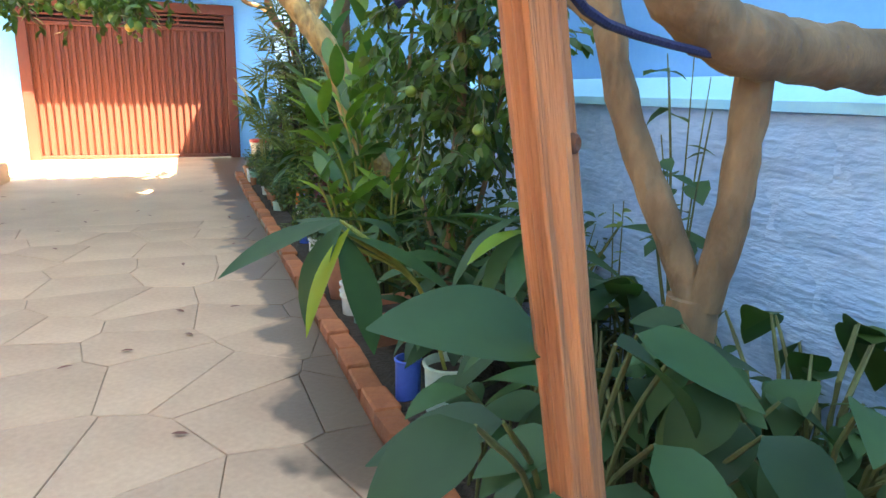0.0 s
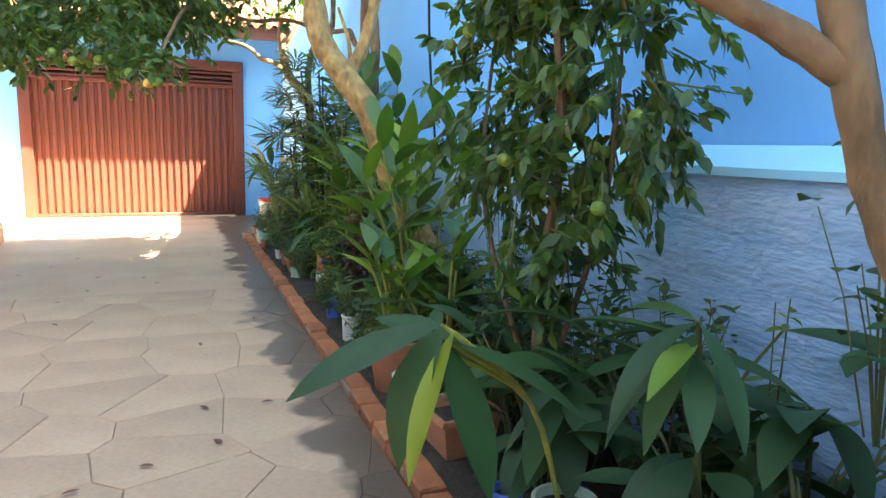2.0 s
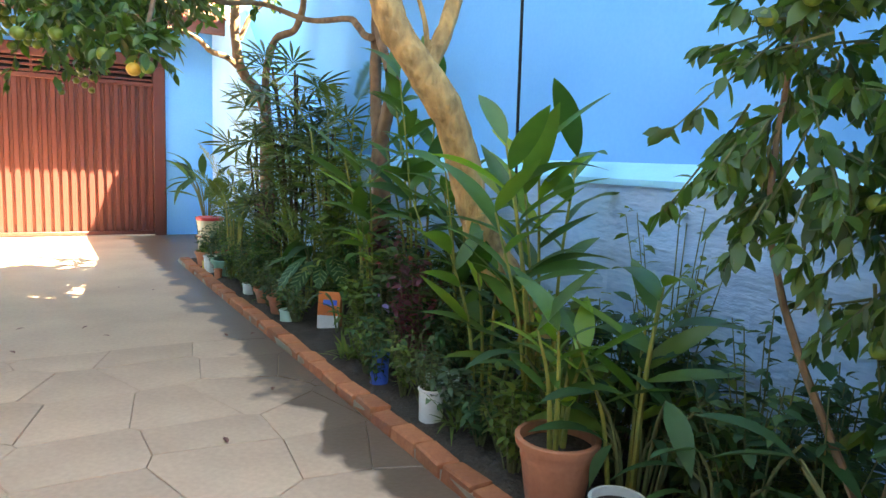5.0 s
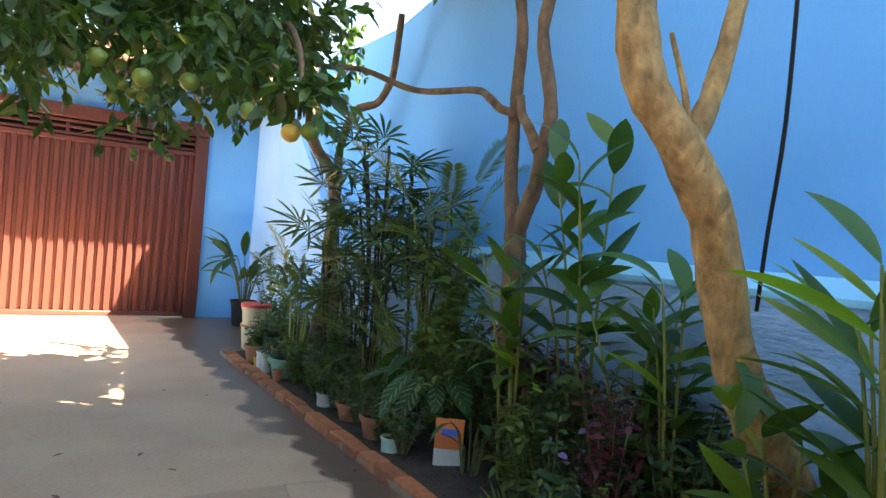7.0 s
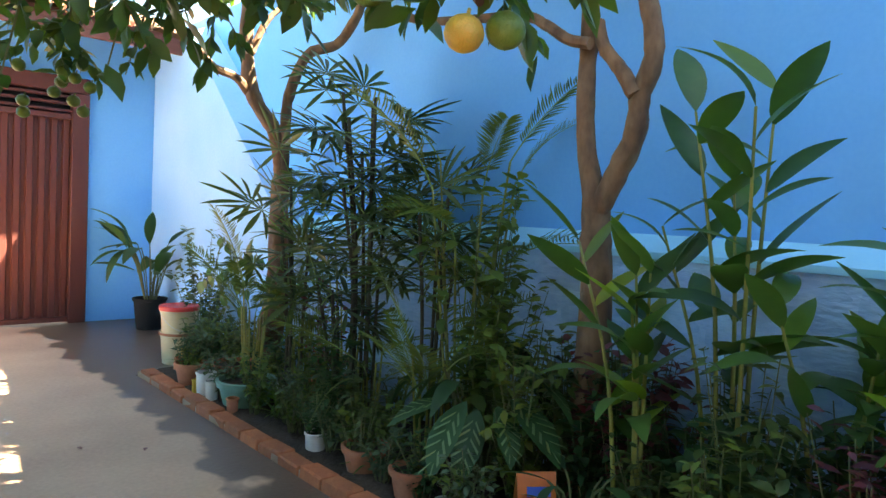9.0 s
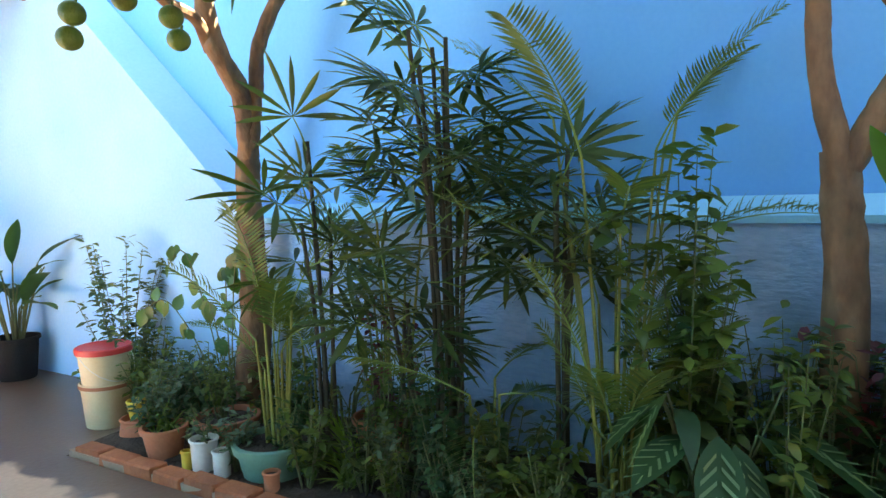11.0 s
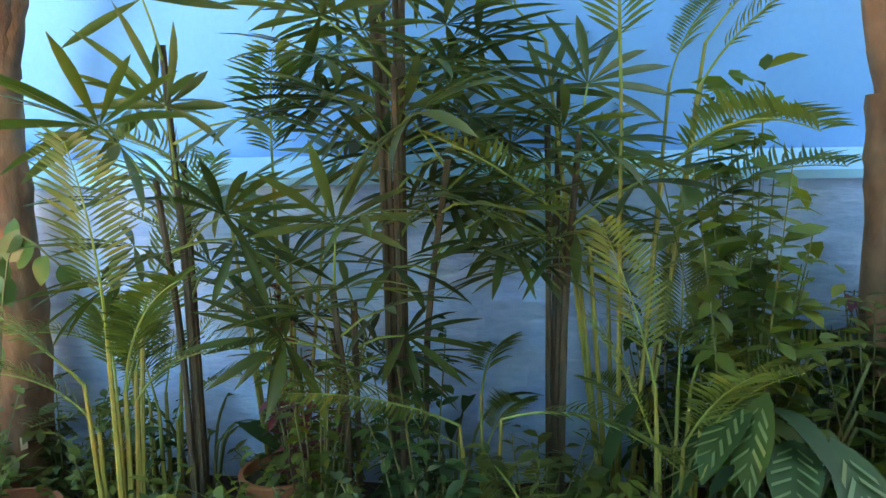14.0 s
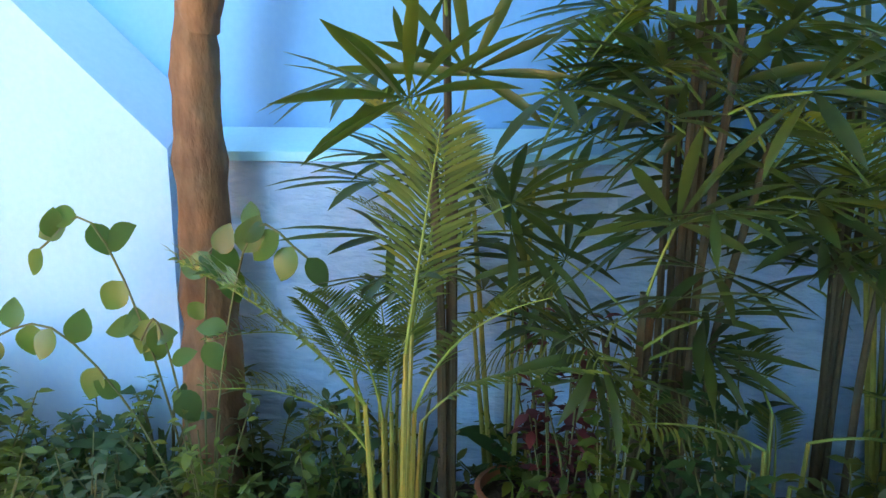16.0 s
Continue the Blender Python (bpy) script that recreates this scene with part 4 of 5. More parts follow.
pot("plastic_pot", 1.86, 10.92, 0.13, 0.06, 0.10, M_YELLOW, "small yellow plastic pot raised on stones", 0.8, 0.005)
pot("stone_support", 1.86, 10.92, 0.0, 0.10, 0.13, M_TERRA, "upturned clay pot used as a stand", 1.15, 0.006, soil=False)
pot("flower_pot", 1.78, 7.95, 0.0, 0.10, 0.17, M_TERRA, "terracotta pot behind the brick edge", 0.72, 0.012)
pot("flower_pot", 1.80, 8.35, 0.0, 0.12, 0.16, M_TERRA, "broad terracotta pot behind the brick edge", 0.75, 0.012)
pot("plastic_pot", 1.74, 8.75, 0.0, 0.06, 0.13, M_WHITE, "small white plastic pot", 0.88, 0.005)
pot("plastic_pot", 1.74, 7.65, 0.0, 0.06, 0.12, M_PALEGREEN, "small pale green plastic pot", 0.88, 0.005)
pot("flower_pot", 2.25, 9.45, 0.0, 0.14, 0.24, M_TERRA, "old terracotta pot under the palms", 0.72, 0.012)
pot("flower_pot", 2.27, 13.05, 0.0, 0.17, 0.34, M_DARK, "dark plastic pot with a bird-of-paradise plant", 0.78, 0.012)

bk = thing("stacked_buckets", 1.94, 11.34, 0.0, "two stacked cream paint buckets with red lid", "bucket")
part("bucket", Geo().lathe([(0.001, 0), (0.125, 0), (0.13, 0.006), (0.148, 0.24), (0.158, 0.245), (0.158, 0.275), (0.15, 0.28)], 26), M_CREAM, bk)
part("bucket", Geo().lathe([(0.138, 0.27), (0.152, 0.45), (0.16, 0.452), (0.16, 0.475), (0.15, 0.48)], 26), M_CREAM, bk)
part("rim_band", Geo().lathe([(0.159, 0.25), (0.1615, 0.252), (0.1615, 0.27), (0.159, 0.272)], 26), M_TERRA, bk, "orange-stained rim")
part("lid", Geo().lathe([(0.162, 0.462), (0.168, 0.464), (0.168, 0.495), (0.16, 0.502), (0.15, 0.498), (0.001, 0.498)], 26), M_RED, bk, "red plastic lid")
part("handle", Geo().tube([(-0.166 * math.cos(a), -0.166 * math.sin(a) - .004, 0.455 - 0.16 * math.sin(a)) for a in [math.pi * k / 12 for k in range(13)]], 0.003, 5), M_WHITE, bk, "thin wire handle")

bag = thing("seed_packet", 1.97, 7.34, 0.0, "orange and white plastic product bag standing among the pots", "bag", "", -36)
g = Geo()
for z, w, d in ((0, .075, .05), (.05, .085, .055), (.16, .085, .045), (.25, .085, .022), (.30, .088, .004)):
    g.v += [(-w, -d, z), (w, -d, z), (w, d, z), (-w, d, z)]
g.f = [(3, 2, 1, 0)] + [(4 * i + k, 4 * i + (k + 1) % 4, 4 * i + 4 + (k + 1) % 4, 4 * i + 4 + k) for i in range(4) for k in range(4)]
part("pouch", g, M_ORANGEBAG, bag)
part("white_panel", Geo().add([(-.084, -.0585, .03), (.084, -.0585, .03), (.084, -.0525, .13), (-.084, -.0525, .13)], [(0, 1, 2, 3)]), M_WHITE, bag, "white lower print panel")
part("blue_mark", Geo().add([(-.045, -.038, .205), (.06, -.038, .205), (.06, -.0285, .245), (-.045, -.0285, .245)], [(0, 1, 2, 3)]), M_BLUEPOT, bag, "plain blue printed mark")

# ---- planting, from the start of the walk to its end ----
shrub(2.38, 2.3, 0.6, 0.24, 0.8, 34, 0.115, 19, L_DEEP, "thin shoots with round leaves beside the tree", "climber", 0.6, 3)
rosette(1.84, 1.72, 0.03, 40, 0.25, 21, BROAD, "broad ovate-leaved shrub with soft green leaves", 0.62, "broad_leaf_shrub", 0.21, (-0.7, 0.2), True, 0.22)
rosette(2.2, 1.6, 0.03, 64, 0.21, 22, BROAD, "broad ovate-leaved shrub in the shade", 0.72, "broad_leaf_shrub", 0.21, (-0.8, 0.2), True, 0.3)
rosette(2.45, 1.75, 0.03, 40, 0.2, 20, BROAD, "broad ovate-leaved shrub against the wall", 0.62, "broad_leaf_shrub", 0.21, (-0.8, 0.2), True, 0.2)
shrub(2.2, 1.7, 0.03, 0.4, 0.55, 500, 0.09, 18, L_DEEP, "dense dark undergrowth around the tree foot", "undergrowth_plant")
rosette(2.0, 2.15, 0.03, 26, 0.2, 29, BROAD, "broad-leaved shrub around the tree foot", 0.55, "broad_leaf_shrub", 0.2, (-0.45, 0.4), True, 0.2)
rosette(1.78, 2.3, 0.03, 10, 0.2, 23, BROAD, "low broad-leaved shrub by the curb", 0.4, "broad_leaf_shrub", 0.2, (-0.3, 0.4), True, 0.12)
rosette(2.4, 2.5, 0.03, 20, 0.16, 24, BROAD, "shaded broad-leaved shrub beside the wall", 0.6, "broad_leaf_shrub", 0.2, (-0.3, 0.5), True, 0.2)
reach = thing("broad_leaf_shrub", 1.66, 1.78, 0.03, "soft shrub with very large broad green leaves", "plant")
for k, (bx, by, bz, dx, dy, dz, sc) in enumerate(((-.20, -.23, .83, -.42, -.02, .10, 1.6), (-.36, -.30, .72, -.40, -.12, -.12, 1.25), (-.26, -.20, .66, -.38, .12, -.1, 1.3), (-.06, -.24, .80, .40, -.05, -.24, 1.5),
                                              (.08, -.12, .76, .30, -.3, -.16, 1.4), (-.22, -.32, .58, -.2, -.4, -.2, 1.3), (.2, -.1, .7, .4, .0, -.1, 1.4), (.0, -.3, .62, .1, -.4, -.25, 1.4))):
    q = Vector((bx, by, bz))
    part("stem", Geo().tube(smooth_path([(0.02 * k - .06, 0, -.03), q * 0.5 + Vector((0.03, 0.03, .08)), q], 4), [0.007] * 8 + [0.004], 6), M_STEM, reach)
    part("leaf", BROAD[k % 2], None, reach, m=aim(q, (dx, dy, dz), (0, -0.25, 1), 0.15 * (k % 3 - 1), sc))
droop = thing("ginger_plant", 1.80, 2.86, 0.2, "ginger clump with long drooping leaves, one pale", "plant")
for k, (dx, dy, el, L) in enumerate(((-.95, .1, -.28, .50), (-.95, -.35, -.75, .46), (-.28, -.27, -.62, .47), (.3, -.9, -.85, .5), (.9, -.4, -.35, .5), (.3, .8, -.05, .4), (.75, .5, -.3, .42), (-.3, .9, .3, .36))):
    hub = Vector((-0.417 + 0.02 * (k % 3), 0.03 + 0.02 * (k % 2), 0.62 - 0.012 * k))
    part("stem", Geo().tube(smooth_path([(0, 0, -.05), (-.12, .03, .35), hub], 4), [0.008] * 8 + [0.005], 6), M_CANE, droop)
    q = math.hypot(dx, dy)
    part("leaf", LONG_BRIGHT if k == 2 else LONG[0 if k != 1 else 1], None, droop, m=aim(hub, (dx / q * math.cos(el), dy / q * math.cos(el), math.sin(el)), (0, 0, 1), 0.2 * (k % 3 - 1)) @ Matrix.Diagonal((0.8 if k == 2 else 1.45, L / .42, 1, 1)))
for x0, y0, z0, hub0, seed in ((1.97, 2.50, 0.03, (-0.02, 0.02, 0.85), 1), (2.3, 2.92, 0.03, (0.0, 0.04, 0.6), 2), (2.3, 2.45, 0.03, (0.0, 0.0, 0.6), 3), (2.0, 3.1, 0.03, (-0.05, 0.0, 0.5), 4)):
    rr = random.Random(60 + seed)
    dp = thing("ginger_plant", x0, y0, z0, "dark ginger with long leaves arching from one cane", "plant")
    hub0 = Vector(hub0)
    part("stem", Geo().tube(smooth_path([(0, 0, -.02), hub0 * 0.5 + Vector((.02, 0, 0)), hub0], 4), 0.009, 6), M_STEM, dp)
    for k in range(9):
        a, el = math.pi * (0.55 + 0.9 * k / 8) + rr.uniform(-.2, .2), rr.uniform(-.6, .75)
        part("leaf", LONG_BRIGHT if (k == 6 and seed == 1) else rr.choice(LONG[:2]), None, dp, m=aim(hub0 - Vector((0, 0, .03 * (k % 4))), (math.cos(a) * math.cos(el), math.sin(a) * math.cos(el), math.sin(el)), (0, 0, 1), rr.uniform(-.4, .4)) @ Matrix.Diagonal((0.7 if seed == 1 else 1.1, rr.uniform(.8, 1.1), 1, 1)))
rosette(2.25, 2.95, 0.03, 8, 0.40, 26, LONG + [LONG_BRIGHT], "long-leaved plant against the rough wall", 0.85, "ginger_plant", 0.42, (-0.4, 0.8), True, 0.05)
rosette(2.1, 2.55, 0.03, 18, 0.34, 28, LONG, "dark long-leaved plant in the shade", 0.55, "ginger_plant", 0.42, (-0.6, 0.4), True, 0.08)
rosette(1.98, 3.25, 0.03, 10, 0.34, 27, LONG, "dark long-leaved plant under the tangerine", 0.5, "ginger_plant", 0.42, (-0.4, 0.4), True, 0.05)
ginger(1.765, 4.51, 5, 0.48, 0.28, 31, 0.1, 4, 0.2, 1.4, (0, 0.0), "ginger with pale canes growing in a terracotta pot", 0.25)
ginger(1.98, 4.35, 4, 0.85, 0.36, 32, 0.15, 5, 0.3, 1.3)
ginger(2.08, 5.0, 6, 1.35, 0.44, 33, 0.2, 7, 0.2, 1.25, (-0.05, 0.05))
ginger(2.0, 5.3, 4, 0.8, 0.36, 37, 0.2, 6, 0.15, 1.3)
ginger(2.3, 6.0, 4, 1.2, 0.38, 34, 0.15, 6, 0.15, 1.4, (0, 0.02))
ginger(2.36, 6.65, 5, 1.82, 0.40, 35, 0.18, 8, 0.05, 1.6, up=0.6)
ginger(2.15, 6.95, 4, 1.2, 0.36, 36, 0.16, 8, 0.1, 1.5)
ginger(2.4, 6.3, 4, 1.05, 0.36, 38, 0.16, 8, 0.05, 1.5)
shrub(2.45, 4.6, 0.03, 0.3, 1.15, 150, 0.075, 41, L_HERB, "open twiggy shrub against the rough wall", "twiggy_shrub")
shrub(2.45, 2.7, 0.03, 0.25, 0.95, 60, 0.07, 42, L_HERB, "sparse twiggy shrub against the rough wall", "twiggy_shrub", 0.42, 2)
shrub(2.3, 2.75, 0.03, 0.3, 0.5, 420, 0.08, 17, L_DEEP, "dense dark undergrowth by the rough wall", "undergrowth_plant")
shrub(2.35, 6.3, 0.03, 0.25, 0.55, 260, 0.06, 43, L_DEEP, "low leafy shrub under the ginger")
shrub(2.4, 7.25, 0.03, 0.25, 0.75, 260, 0.09, 44, L_PURPLE, "purple-red leaved shrub in the shade", "red_leaf_shrub")
shrub(2.25, 7.9, 0.03, 0.3, 0.95, 420, 0.085, 45, L_HERB, "leafy green shrub under the citrus trees")
shrub(2.15, 7.9, 0.03, 0.30, 1.5, 620, 0.12, 46, L_HERB, "tall leafy shrub before the palms")
shrub(1.95, 8.9, 0.03, 0.25, 0.7, 420, 0.07, 47, L_DEEP, "dense dark shrub behind the pots")
shrub(2.15, 9.35, 0.03, 0.22, 0.85, 320, 0.06, 48, L_PURPLE, "dark red-leaved shrub under the palms", "red_leaf_shrub")
shrub(2.0, 9.25, 0.03, 0.2, 0.75, 360, 0.055, 58, L_HERB, "bushy small-leaved shrub under the palms")
rosette(2.25, 8.0, 0.03, 9, 0.3, 52, LONG, "plant with long drooping leaves", 0.55, "broad_leaf_plant", 0.42, (-0.5, 0.4), True, 0.05)
lady_palm(2.28, 9.02, 9, 2.0, 61, 0.28, 7)
lady_palm(2.35, 8.5, 5, 1.5, 62, 0.2, 6)
lady_palm(2.15, 9.15, 3, 1.15, 64, 0.2, 5)
lady_palm(2.12, 9.66, 4, 1.62, 63, 0.14, 5)
areca(2.38, 8.25, 12, 2.3, 71, 0.72, label="feathery areca palm beside the wall")
areca(2.05, 8.15, 8, 0.95, 72, 0.6)
areca(1.86, 9.80, 9, 0.95, 73, 0.6, "young areca palm with yellow canes in a planter", z=0.17)
areca(2.3, 9.9, 7, 0.8, 74, 0.55)
areca(2.45, 9.5, 7, 1.7, 75, 0.75)
areca(2.1, 8.75, 6, 0.7, 76, 0.6, up=0.5)
rosette(2.27, 13.05, 0.3, 26, 0.55, 81, LONG, "bird-of-paradise plant with upright paddle leaves", 0.7, "paddle_leaf_plant", 0.42, (-0.3, 1.3), True, 0.05)
shrub(2.25, 11.6, 0.03, 0.3, 1.05, 800, 0.075, 82, L_GREY, "grey-green leafy shrub beside the pale wall")
climb = thing("climber", 2.12, 10.42, 0.03, "thin climber with round green leaves by the trunk", "plant")
ROUND = [leaf_mesh("leaf", 0.105, 0.07, L_GINGER, b, 0.15, 7, .42) for b in (0.1, 0.4)]
rr = random.Random(83)
for k in range(5):
    ex, ey, ez = rr.uniform(-.16, -.04), (-.32, -.12, .12, .34, .5)[k], rr.uniform(.75, 1.1)
    path = smooth_path([(0, 0, -.02), (ex * .5, ey * .3, ez * .6), (ex, ey * .7, ez), (ex, ey * 1.15, ez * .93)], 4)
    part("stem", Geo().tube(path, 0.0035, 5), M_STEM, climb)
    for j in range(8):
        p = path[min(len(path) - 1, 5 + j)]
        a = rr.uniform(0, math.tau)
        part("leaf", rr.choice(ROUND), None, climb, m=aim(p, (rr.uniform(-.3, .1), math.cos(a), math.sin(a) - .35), (-1, -.3, .5), rr.uniform(-.4, .4), rr.uniform(.8, 1.2)))
shrub(1.98, 11.0, 0.1, 0.2, 0.45, 260, 0.055, 84, L_HERB, "small bright herb by the buckets", "herb")
shrub(1.80, 10.6, 0.16, 0.2, 0.35, 260, 0.05, 85, L_GREY, "soft grey-green herb in a clay pot", "herb")
shrub(1.98, 10.35, 0.18, 0.22, 0.4, 280, 0.05, 86, L_HERB, "green herb overflowing a clay bowl", "herb")
grass_tuft(1.72, 10.50, 0.16, 26, 0.24, 87, L_HERB, "tuft of narrow leaves in a clay pot")
grass_tuft(2.05, 9.5, 0.03, 60, 0.36, 88, L_BRIGHT, "yellow-green fern tuft beside the planter", 0.022, "fern")
grass_tuft(2.3, 10.7, 0.03, 60, 0.45, 89, L_DEEP, "dark strap-leaved tuft beside the wall", 0.025)
for k, (y, s) in enumerate(((4.95, 1.0), (5.25, .9), (5.75, .9), (6.2, 1.1), (6.5, .9), (7.55, 1.0), (7.9, .9), (8.3, 1.0), (8.65, .9), (9.05, 1.1), (9.35, .9))):
    rr = random.Random(300 + k)
    x = 1.80 + rr.uniform(-.05, .1)
    if k % 3 == 1:
        grass_tuft(x, y, 0.05, 34, 0.26 * s, 310 + k, L_HERB, "small tuft of narrow green leaves by the bricks", 0.018)
    else:
        shrub(x, y, 0.06, 0.14, 0.30 * s, 170, 0.05, 320 + k, (L_HERB, L_DEEP, L_GREY)[k % 3], "small potted herb behind the brick edge", "herb")
for k in range(34):
    rr = random.Random(500 + k)
    x, y = rr.uniform(1.9, 2.4), 3.6 + 7.6 * (k + rr.uniform(0, .8)) / 34
    kind = k % 4
    if kind == 3:
        rosette(x, y, 0.03, 9, 0.22, 540 + k, LONG, "dark drooping leafy plant filling the bed", 0.4, "leafy_plant", 0.42, (-.5, .6), True, 0.04)
    else:
        shrub(x, y, 0.03, 0.24, rr.uniform(.45, .8) * (0.62 if y > 8.1 else 1), 330, rr.uniform(.05, .085), 540 + k, (L_DEEP, L_HERB, L_PALM)[kind], "dense green undergrowth plant in the bed", "undergrowth_plant")
for k in range(26):
    rr = random.Random(700 + k)
    y = 4.75 + 6.1 * (k + rr.uniform(0, .5)) / 26
    if 6.6 < y < 7.45:
        continue
    shrub(1.76 + rr.uniform(-.03, .12), y, 0.05, 0.15, rr.uniform(.22, .42), 260, rr.uniform(.04, .065), 740 + k, (L_HERB, L_DEEP, L_GREY, L_PALM)[k % 4], "leafy potted herb spilling over the brick edge", "herb")
for k in range(16):
    rr = random.Random(900 + k)
    shrub(rr.uniform(2.28 if 7 < k < 15 else 2.0, 2.45), 5.75 + 1.9 * k / 16, 0.03, 0.26, rr.uniform(.5, .9), 380, rr.uniform(.06, .10), 940 + k, (L_DEEP, L_DEEP, L_PALM, L_PURPLE if k % 8 == 3 else L_HERB)[k % 4], "dark leafy undergrowth below the ginger", "undergrowth_plant")
for k in range(9):
    rr = random.Random(1100 + k)
    shrub(rr.uniform(2.0, 2.45), 3.15 + 1.75 * k / 9, 0.03, 0.27, rr.uniform(.5, .85), 400, rr.uniform(.07, .11), 1140 + k, (L_DEEP, L_DEEP, L_HERB)[k % 3], "dark leafy undergrowth below the tangerine tree", "undergrowth_plant")
for k, y in enumerate((3.45, 3.95, 4.3, 4.75)):
    rosette(1.98 + 0.05 * (k % 2), y, 0.03, 11, 0.30, 1200 + k, LONG, "dark leafy ginger shoots behind the pots", 0.55, "ginger_plant", 0.42, (-.4, .9), True, 0.05)
for k in range(7):
    rr = random.Random(1300 + k)
    shrub(rr.uniform(2.02, 2.38), 10.7 + 0.32 * k / 2, 0.02, 0.24, rr.uniform(.35, .6), 380, rr.uniform(.05, .08), 1340 + k, (L_DEEP, L_HERB)[k % 2], "leafy herb below the pale wall", "herb")
fl = shrub(1.98, 6.35, 0.03, 0.12, 0.5, 45, 0.05, 91, L_FLOWER, "violet flower spikes among the leaves", "flowering_plant", 0.6)

# patterned calathea with silver bands
P = [(2.10, 7.78, 0.82)]
cal = thing("calathea", P[0][0], P[0][1], 0.03, "calathea with dark leaves banded in silver green", "plant")
rr = random.Random(9)
cg, bg = Geo(), Geo()
cg.leaf(Matrix(), 0.34, 0.125, 0.5, 0.15, 9, .48)
for k in range(6):
    for sgn in (-1, 1):
        s = 0.18 + 0.12 * k
        z = -0.5 * 0.34 * s * s * 0.6 + 0.004
        w = 0.05 * math.sin(math.pi * min(.95, s + .08)) ** .8
        bg.add([(sgn * .006, .34 * s * .95, z + .001), (sgn * w, .34 * s * .95 + .05, z - .002), (sgn * w, .34 * s * .95 + .066, z - .003), (sgn * .006, .34 * s * .95 + .014, z + .001)], [(0, 1, 2, 3)])
cm, bm_ = cg.mesh("leaf", L_DEEP), bg.mesh("banding", L_SILVER)
for k in range(16):
    a, el, h = 2.4 * k, rr.uniform(-.75, .1), rr.uniform(.45, .78)
    q = Vector((math.cos(a) * h * .35, math.sin(a) * h * .35, h))
    part("stem", Geo().tube([(0, 0, -.02), q * .6, q], .005, 5), M_STEM, cal)
    lf = part("leaf", cm, None, cal, m=aim(q, (math.cos(a) * math.cos(el), math.sin(a) * math.cos(el), math.sin(el)), (0, 0, 1), rr.uniform(-.3, .3), rr.uniform(.95, 1.3)))
    part("banding", bm_, None, lf, "silver green bands")

# printed bag lying under the palms
sack = thing("plastic_bag", 2.15, 9.78, 0.03, "dark olive plastic bag with a white printed bar, lying on soil", "bag", "", -20)
g = Geo()
for y, w, h in ((-.15, .03, .03), (-.12, .06, .10), (0, .075, .13), (.12, .06, .11), (.15, .03, .03)):
    g.v += [(-w, y, 0), (w, y, 0), (w * .8, y, h), (-w * .8, y, h)]
g.f = [(0, 1, 2, 3), (19, 18, 17, 16)] + [(4 * a + b, 4 * a + 4 + b, 4 * a + 4 + (b + 1) % 4, 4 * a + (b + 1) % 4) for a in range(4) for b in range(4)]
part("pouch", g, M_DARKCANE, sack)
part("print_bar", Geo().add([(-.0745, -.09, .055), (-.0745, .09, .055), (-.067, .09, .095), (-.067, -.09, .095)], [(0, 1, 2, 3)]), M_WHITE, sack, "white printed bar", pose(-.006, 0, 0))

# fallen leaves on the paving
litter = Geo()
rr = random.Random(77)
for _ in range(46):
    x, y = rr.uniform(-1.5, 1.45), rr.uniform(1.5, 9.5)
    litter.leaf(aim((x, y, 0.012), (rr.uniform(-1, 1), rr.uniform(-1, 1), 0)), .07, .025, .1, .3, 3)
tagged(part("fallen_leaves", litter, M_FASCIA), "dry brown fallen leaves scattered on the paving", "leaves", "", "stuff")

# ---- brick edging and flagstones ----
edge = tagged(part("curb", Geo().box(1.512, 0.2, -0.03, 1.612, 11.05, 0.03), M_JOINT), "row of orange clay bricks edging the bed", "curb", "", "structure")
rr = random.Random(3)
brick_meshes = []
for k in range(4):
    g = Geo().box(-0.055, -0.108, 0, 0.055, 0.108, 0.075, 0.008)
    g.v = [(x + rr.uniform(-.004, .004), y + rr.uniform(-.004, .004), z + rr.uniform(-.003, .003)) for x, y, z in g.v]
    brick_meshes.append(g.mesh("brick", M_BRICK, False))
for k in range(48):
    part("brick", brick_meshes[k % 4], None, edge, m=pose(1.562 + rr.uniform(-.008, .008), 0.32 + 0.225 * k, rr.uniform(-.030, -.014), rr.uniform(-1.5, 1.5), rr.uniform(-2, 2), rr.uniform(-2.5, 2.5)))

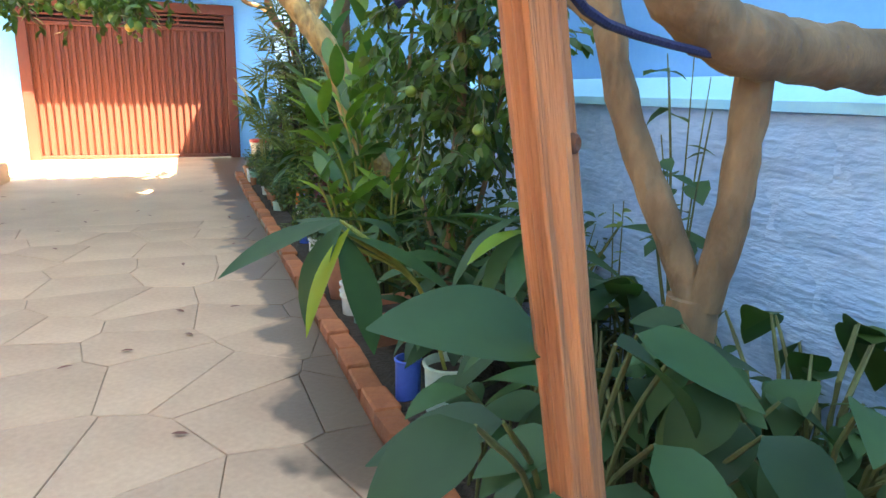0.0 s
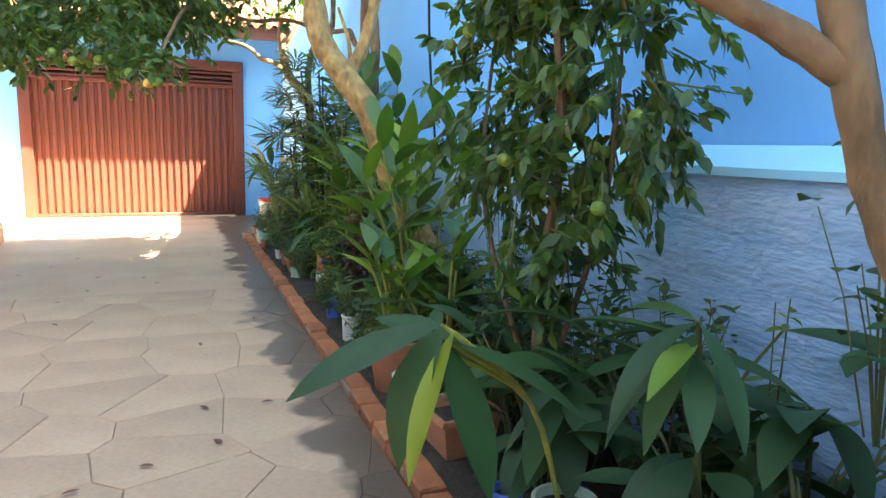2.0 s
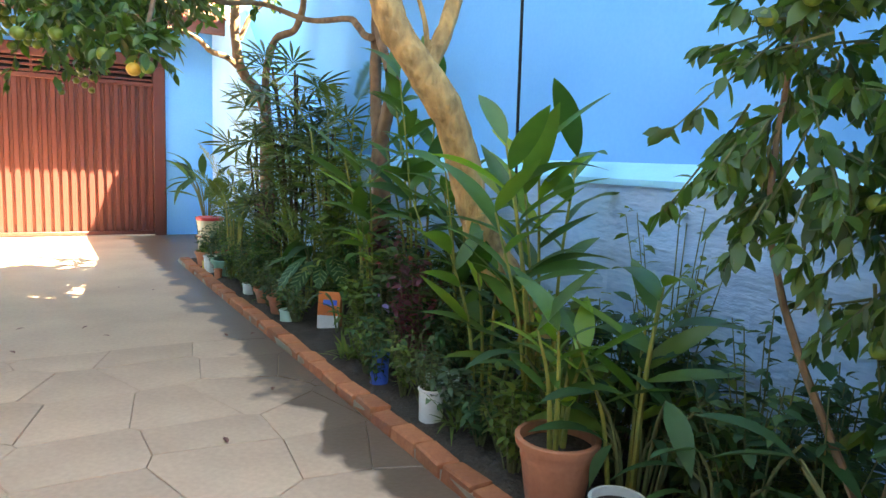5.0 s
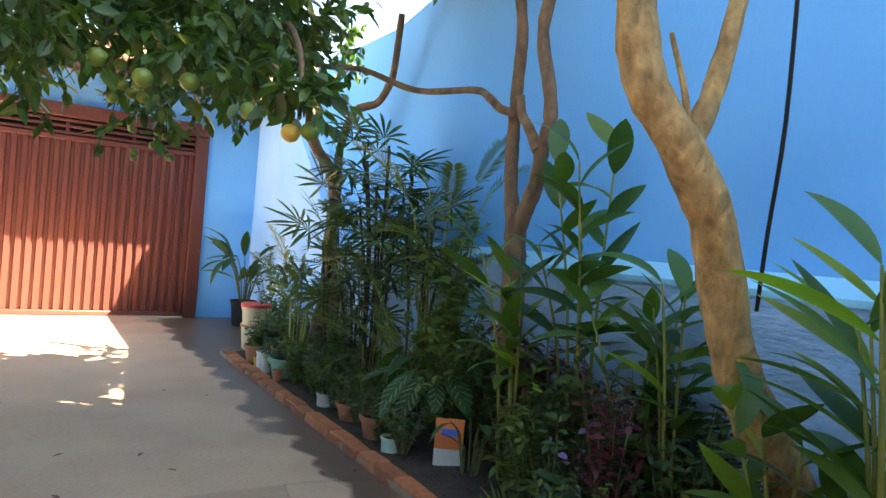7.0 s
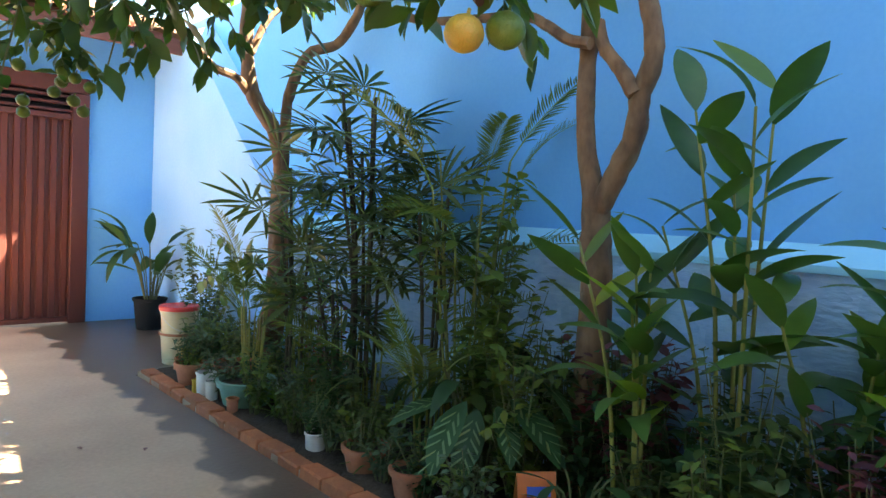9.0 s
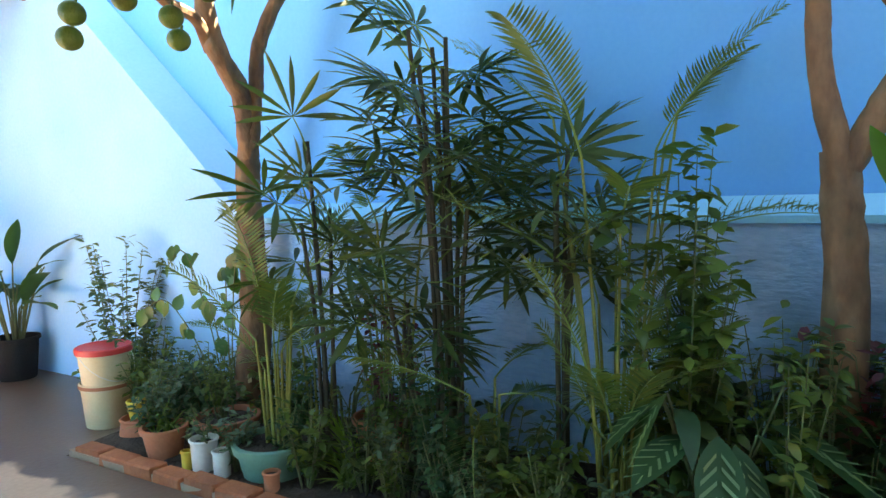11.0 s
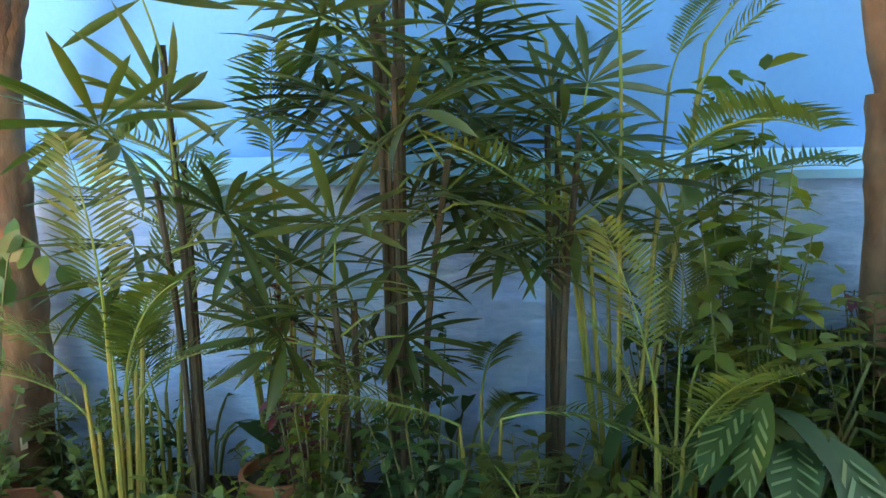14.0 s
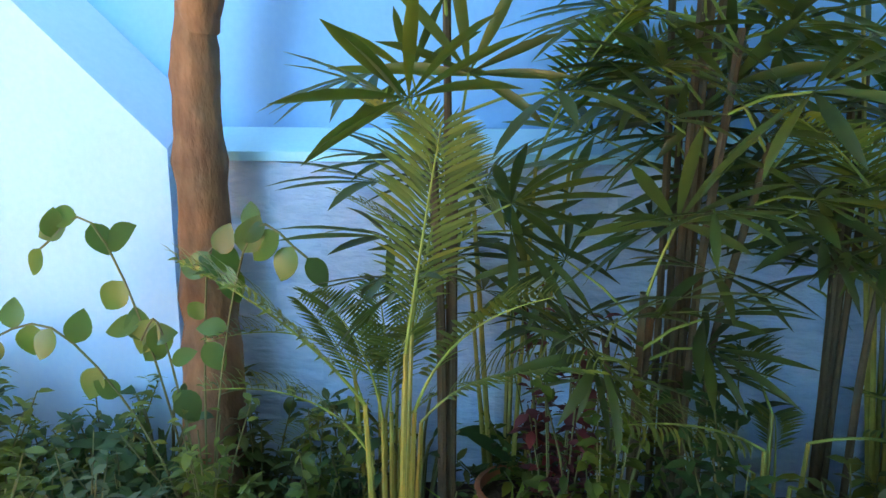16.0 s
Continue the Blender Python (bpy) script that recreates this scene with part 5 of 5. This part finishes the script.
base = tagged(part("pavement_bed", Geo().box(-4.6, -3.2, -0.2, 1.50, 7.4, -0.012), M_JOINT), "flagstone paving with dark joints", "pavement", "", "structure")
rr = random.Random(8)
CELL = 0.47
seeds = {(i, j): (-4.7 + CELL * (i + rr.uniform(.1, .9)), -3.3 + CELL * (j + rr.uniform(.1, .9))) for i in range(-2, 20) for j in range(-2, 33)}
rest = Geo()
for (i, j), (sx, sy) in seeds.items():
    poly = [(-4.6, -3.2), (1.5, -3.2), (1.5, 7.4), (-4.6, 7.4)]
    for a in range(-2, 3):
        for b in range(-2, 3):
            o = seeds.get((i + a, j + b))
            if o is None or (a, b) == (0, 0):
                continue
            nx, ny = o[0] - sx, o[1] - sy
            ln = math.hypot(nx, ny)
            nx, ny = nx / ln, ny / ln
            lim = nx * (sx + o[0]) / 2 + ny * (sy + o[1]) / 2 - 0.0016
            out = []
            for k in range(len(poly)):
                p, q = poly[k], poly[(k + 1) % len(poly)]
                dp, dq = nx * p[0] + ny * p[1] - lim, nx * q[0] + ny * q[1] - lim
                if dp <= 0:
                    out.append(p)
                if (dp < 0) != (dq < 0):
                    t = dp / (dp - dq)
                    out.append((p[0] + t * (q[0] - p[0]), p[1] + t * (q[1] - p[1])))
            poly = out
            if not poly:
                break
        if not poly:
            break
    if len(poly) < 3:
        continue
    n = len(poly)
    cx, cy = sum(p[0] for p in poly) / n, sum(p[1] for p in poly) / n
    top = rr.uniform(-.002, .0015)
    g = Geo()
    vs = [(x - cx, y - cy, -.03) for x, y in poly] + [(x - cx, y - cy, top - .003) for x, y in poly] + [((x - cx) * .988, (y - cy) * .988, top) for x, y in poly]
    fs = [(r * n + k, r * n + (k + 1) % n, (r + 1) * n + (k + 1) % n, (r + 1) * n + k) for r in (0, 1) for k in range(n)] + [tuple(2 * n + k for k in range(n))]
    if cx > -2.2 and cy > 1.0:
        g.add(vs, fs)
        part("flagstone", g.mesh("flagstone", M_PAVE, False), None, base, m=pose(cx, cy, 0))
    else:
        rest.add([(x + cx, y + cy, z) for x, y, z in vs], fs)
tagged(part("flagstone_rest", rest, M_PAVE, base), "", "", "", "stuff")

# ---- rendered blocks of the lower wall ----
rr = random.Random(12)
block_meshes = []
for k in range(8):
    d = rr.uniform(0.003, 0.009)
    g = Geo()
    ny, nz = 6, 3
    for a in range(nz + 1):
        for b in range(ny + 1):
            edge_in = a in (0, nz) or b in (0, ny)
            g.v.append((0.0015 if edge_in else -d + rr.uniform(-.003, .003), -0.197 + 0.394 * b / ny + rr.uniform(-.005, .005), 0.004 + 0.192 * a / nz + rr.uniform(-.005, .005)))
    g.f = [(a * (ny + 1) + b, (a + 1) * (ny + 1) + b, (a + 1) * (ny + 1) + b + 1, a * (ny + 1) + b + 1) for a in range(nz) for b in range(ny)]
    block_meshes.append(g.mesh("block", M_ROUGH))
for course in range(6):
    for k in range(25):
        y = 0.75 + 0.40 * k + (0.2 if course % 2 else 0)
        if y < 10.4:
            part("block", block_meshes[rr.randrange(8)], None, w2, m=pose(2.6, y, 0.012 + 0.2 * course))
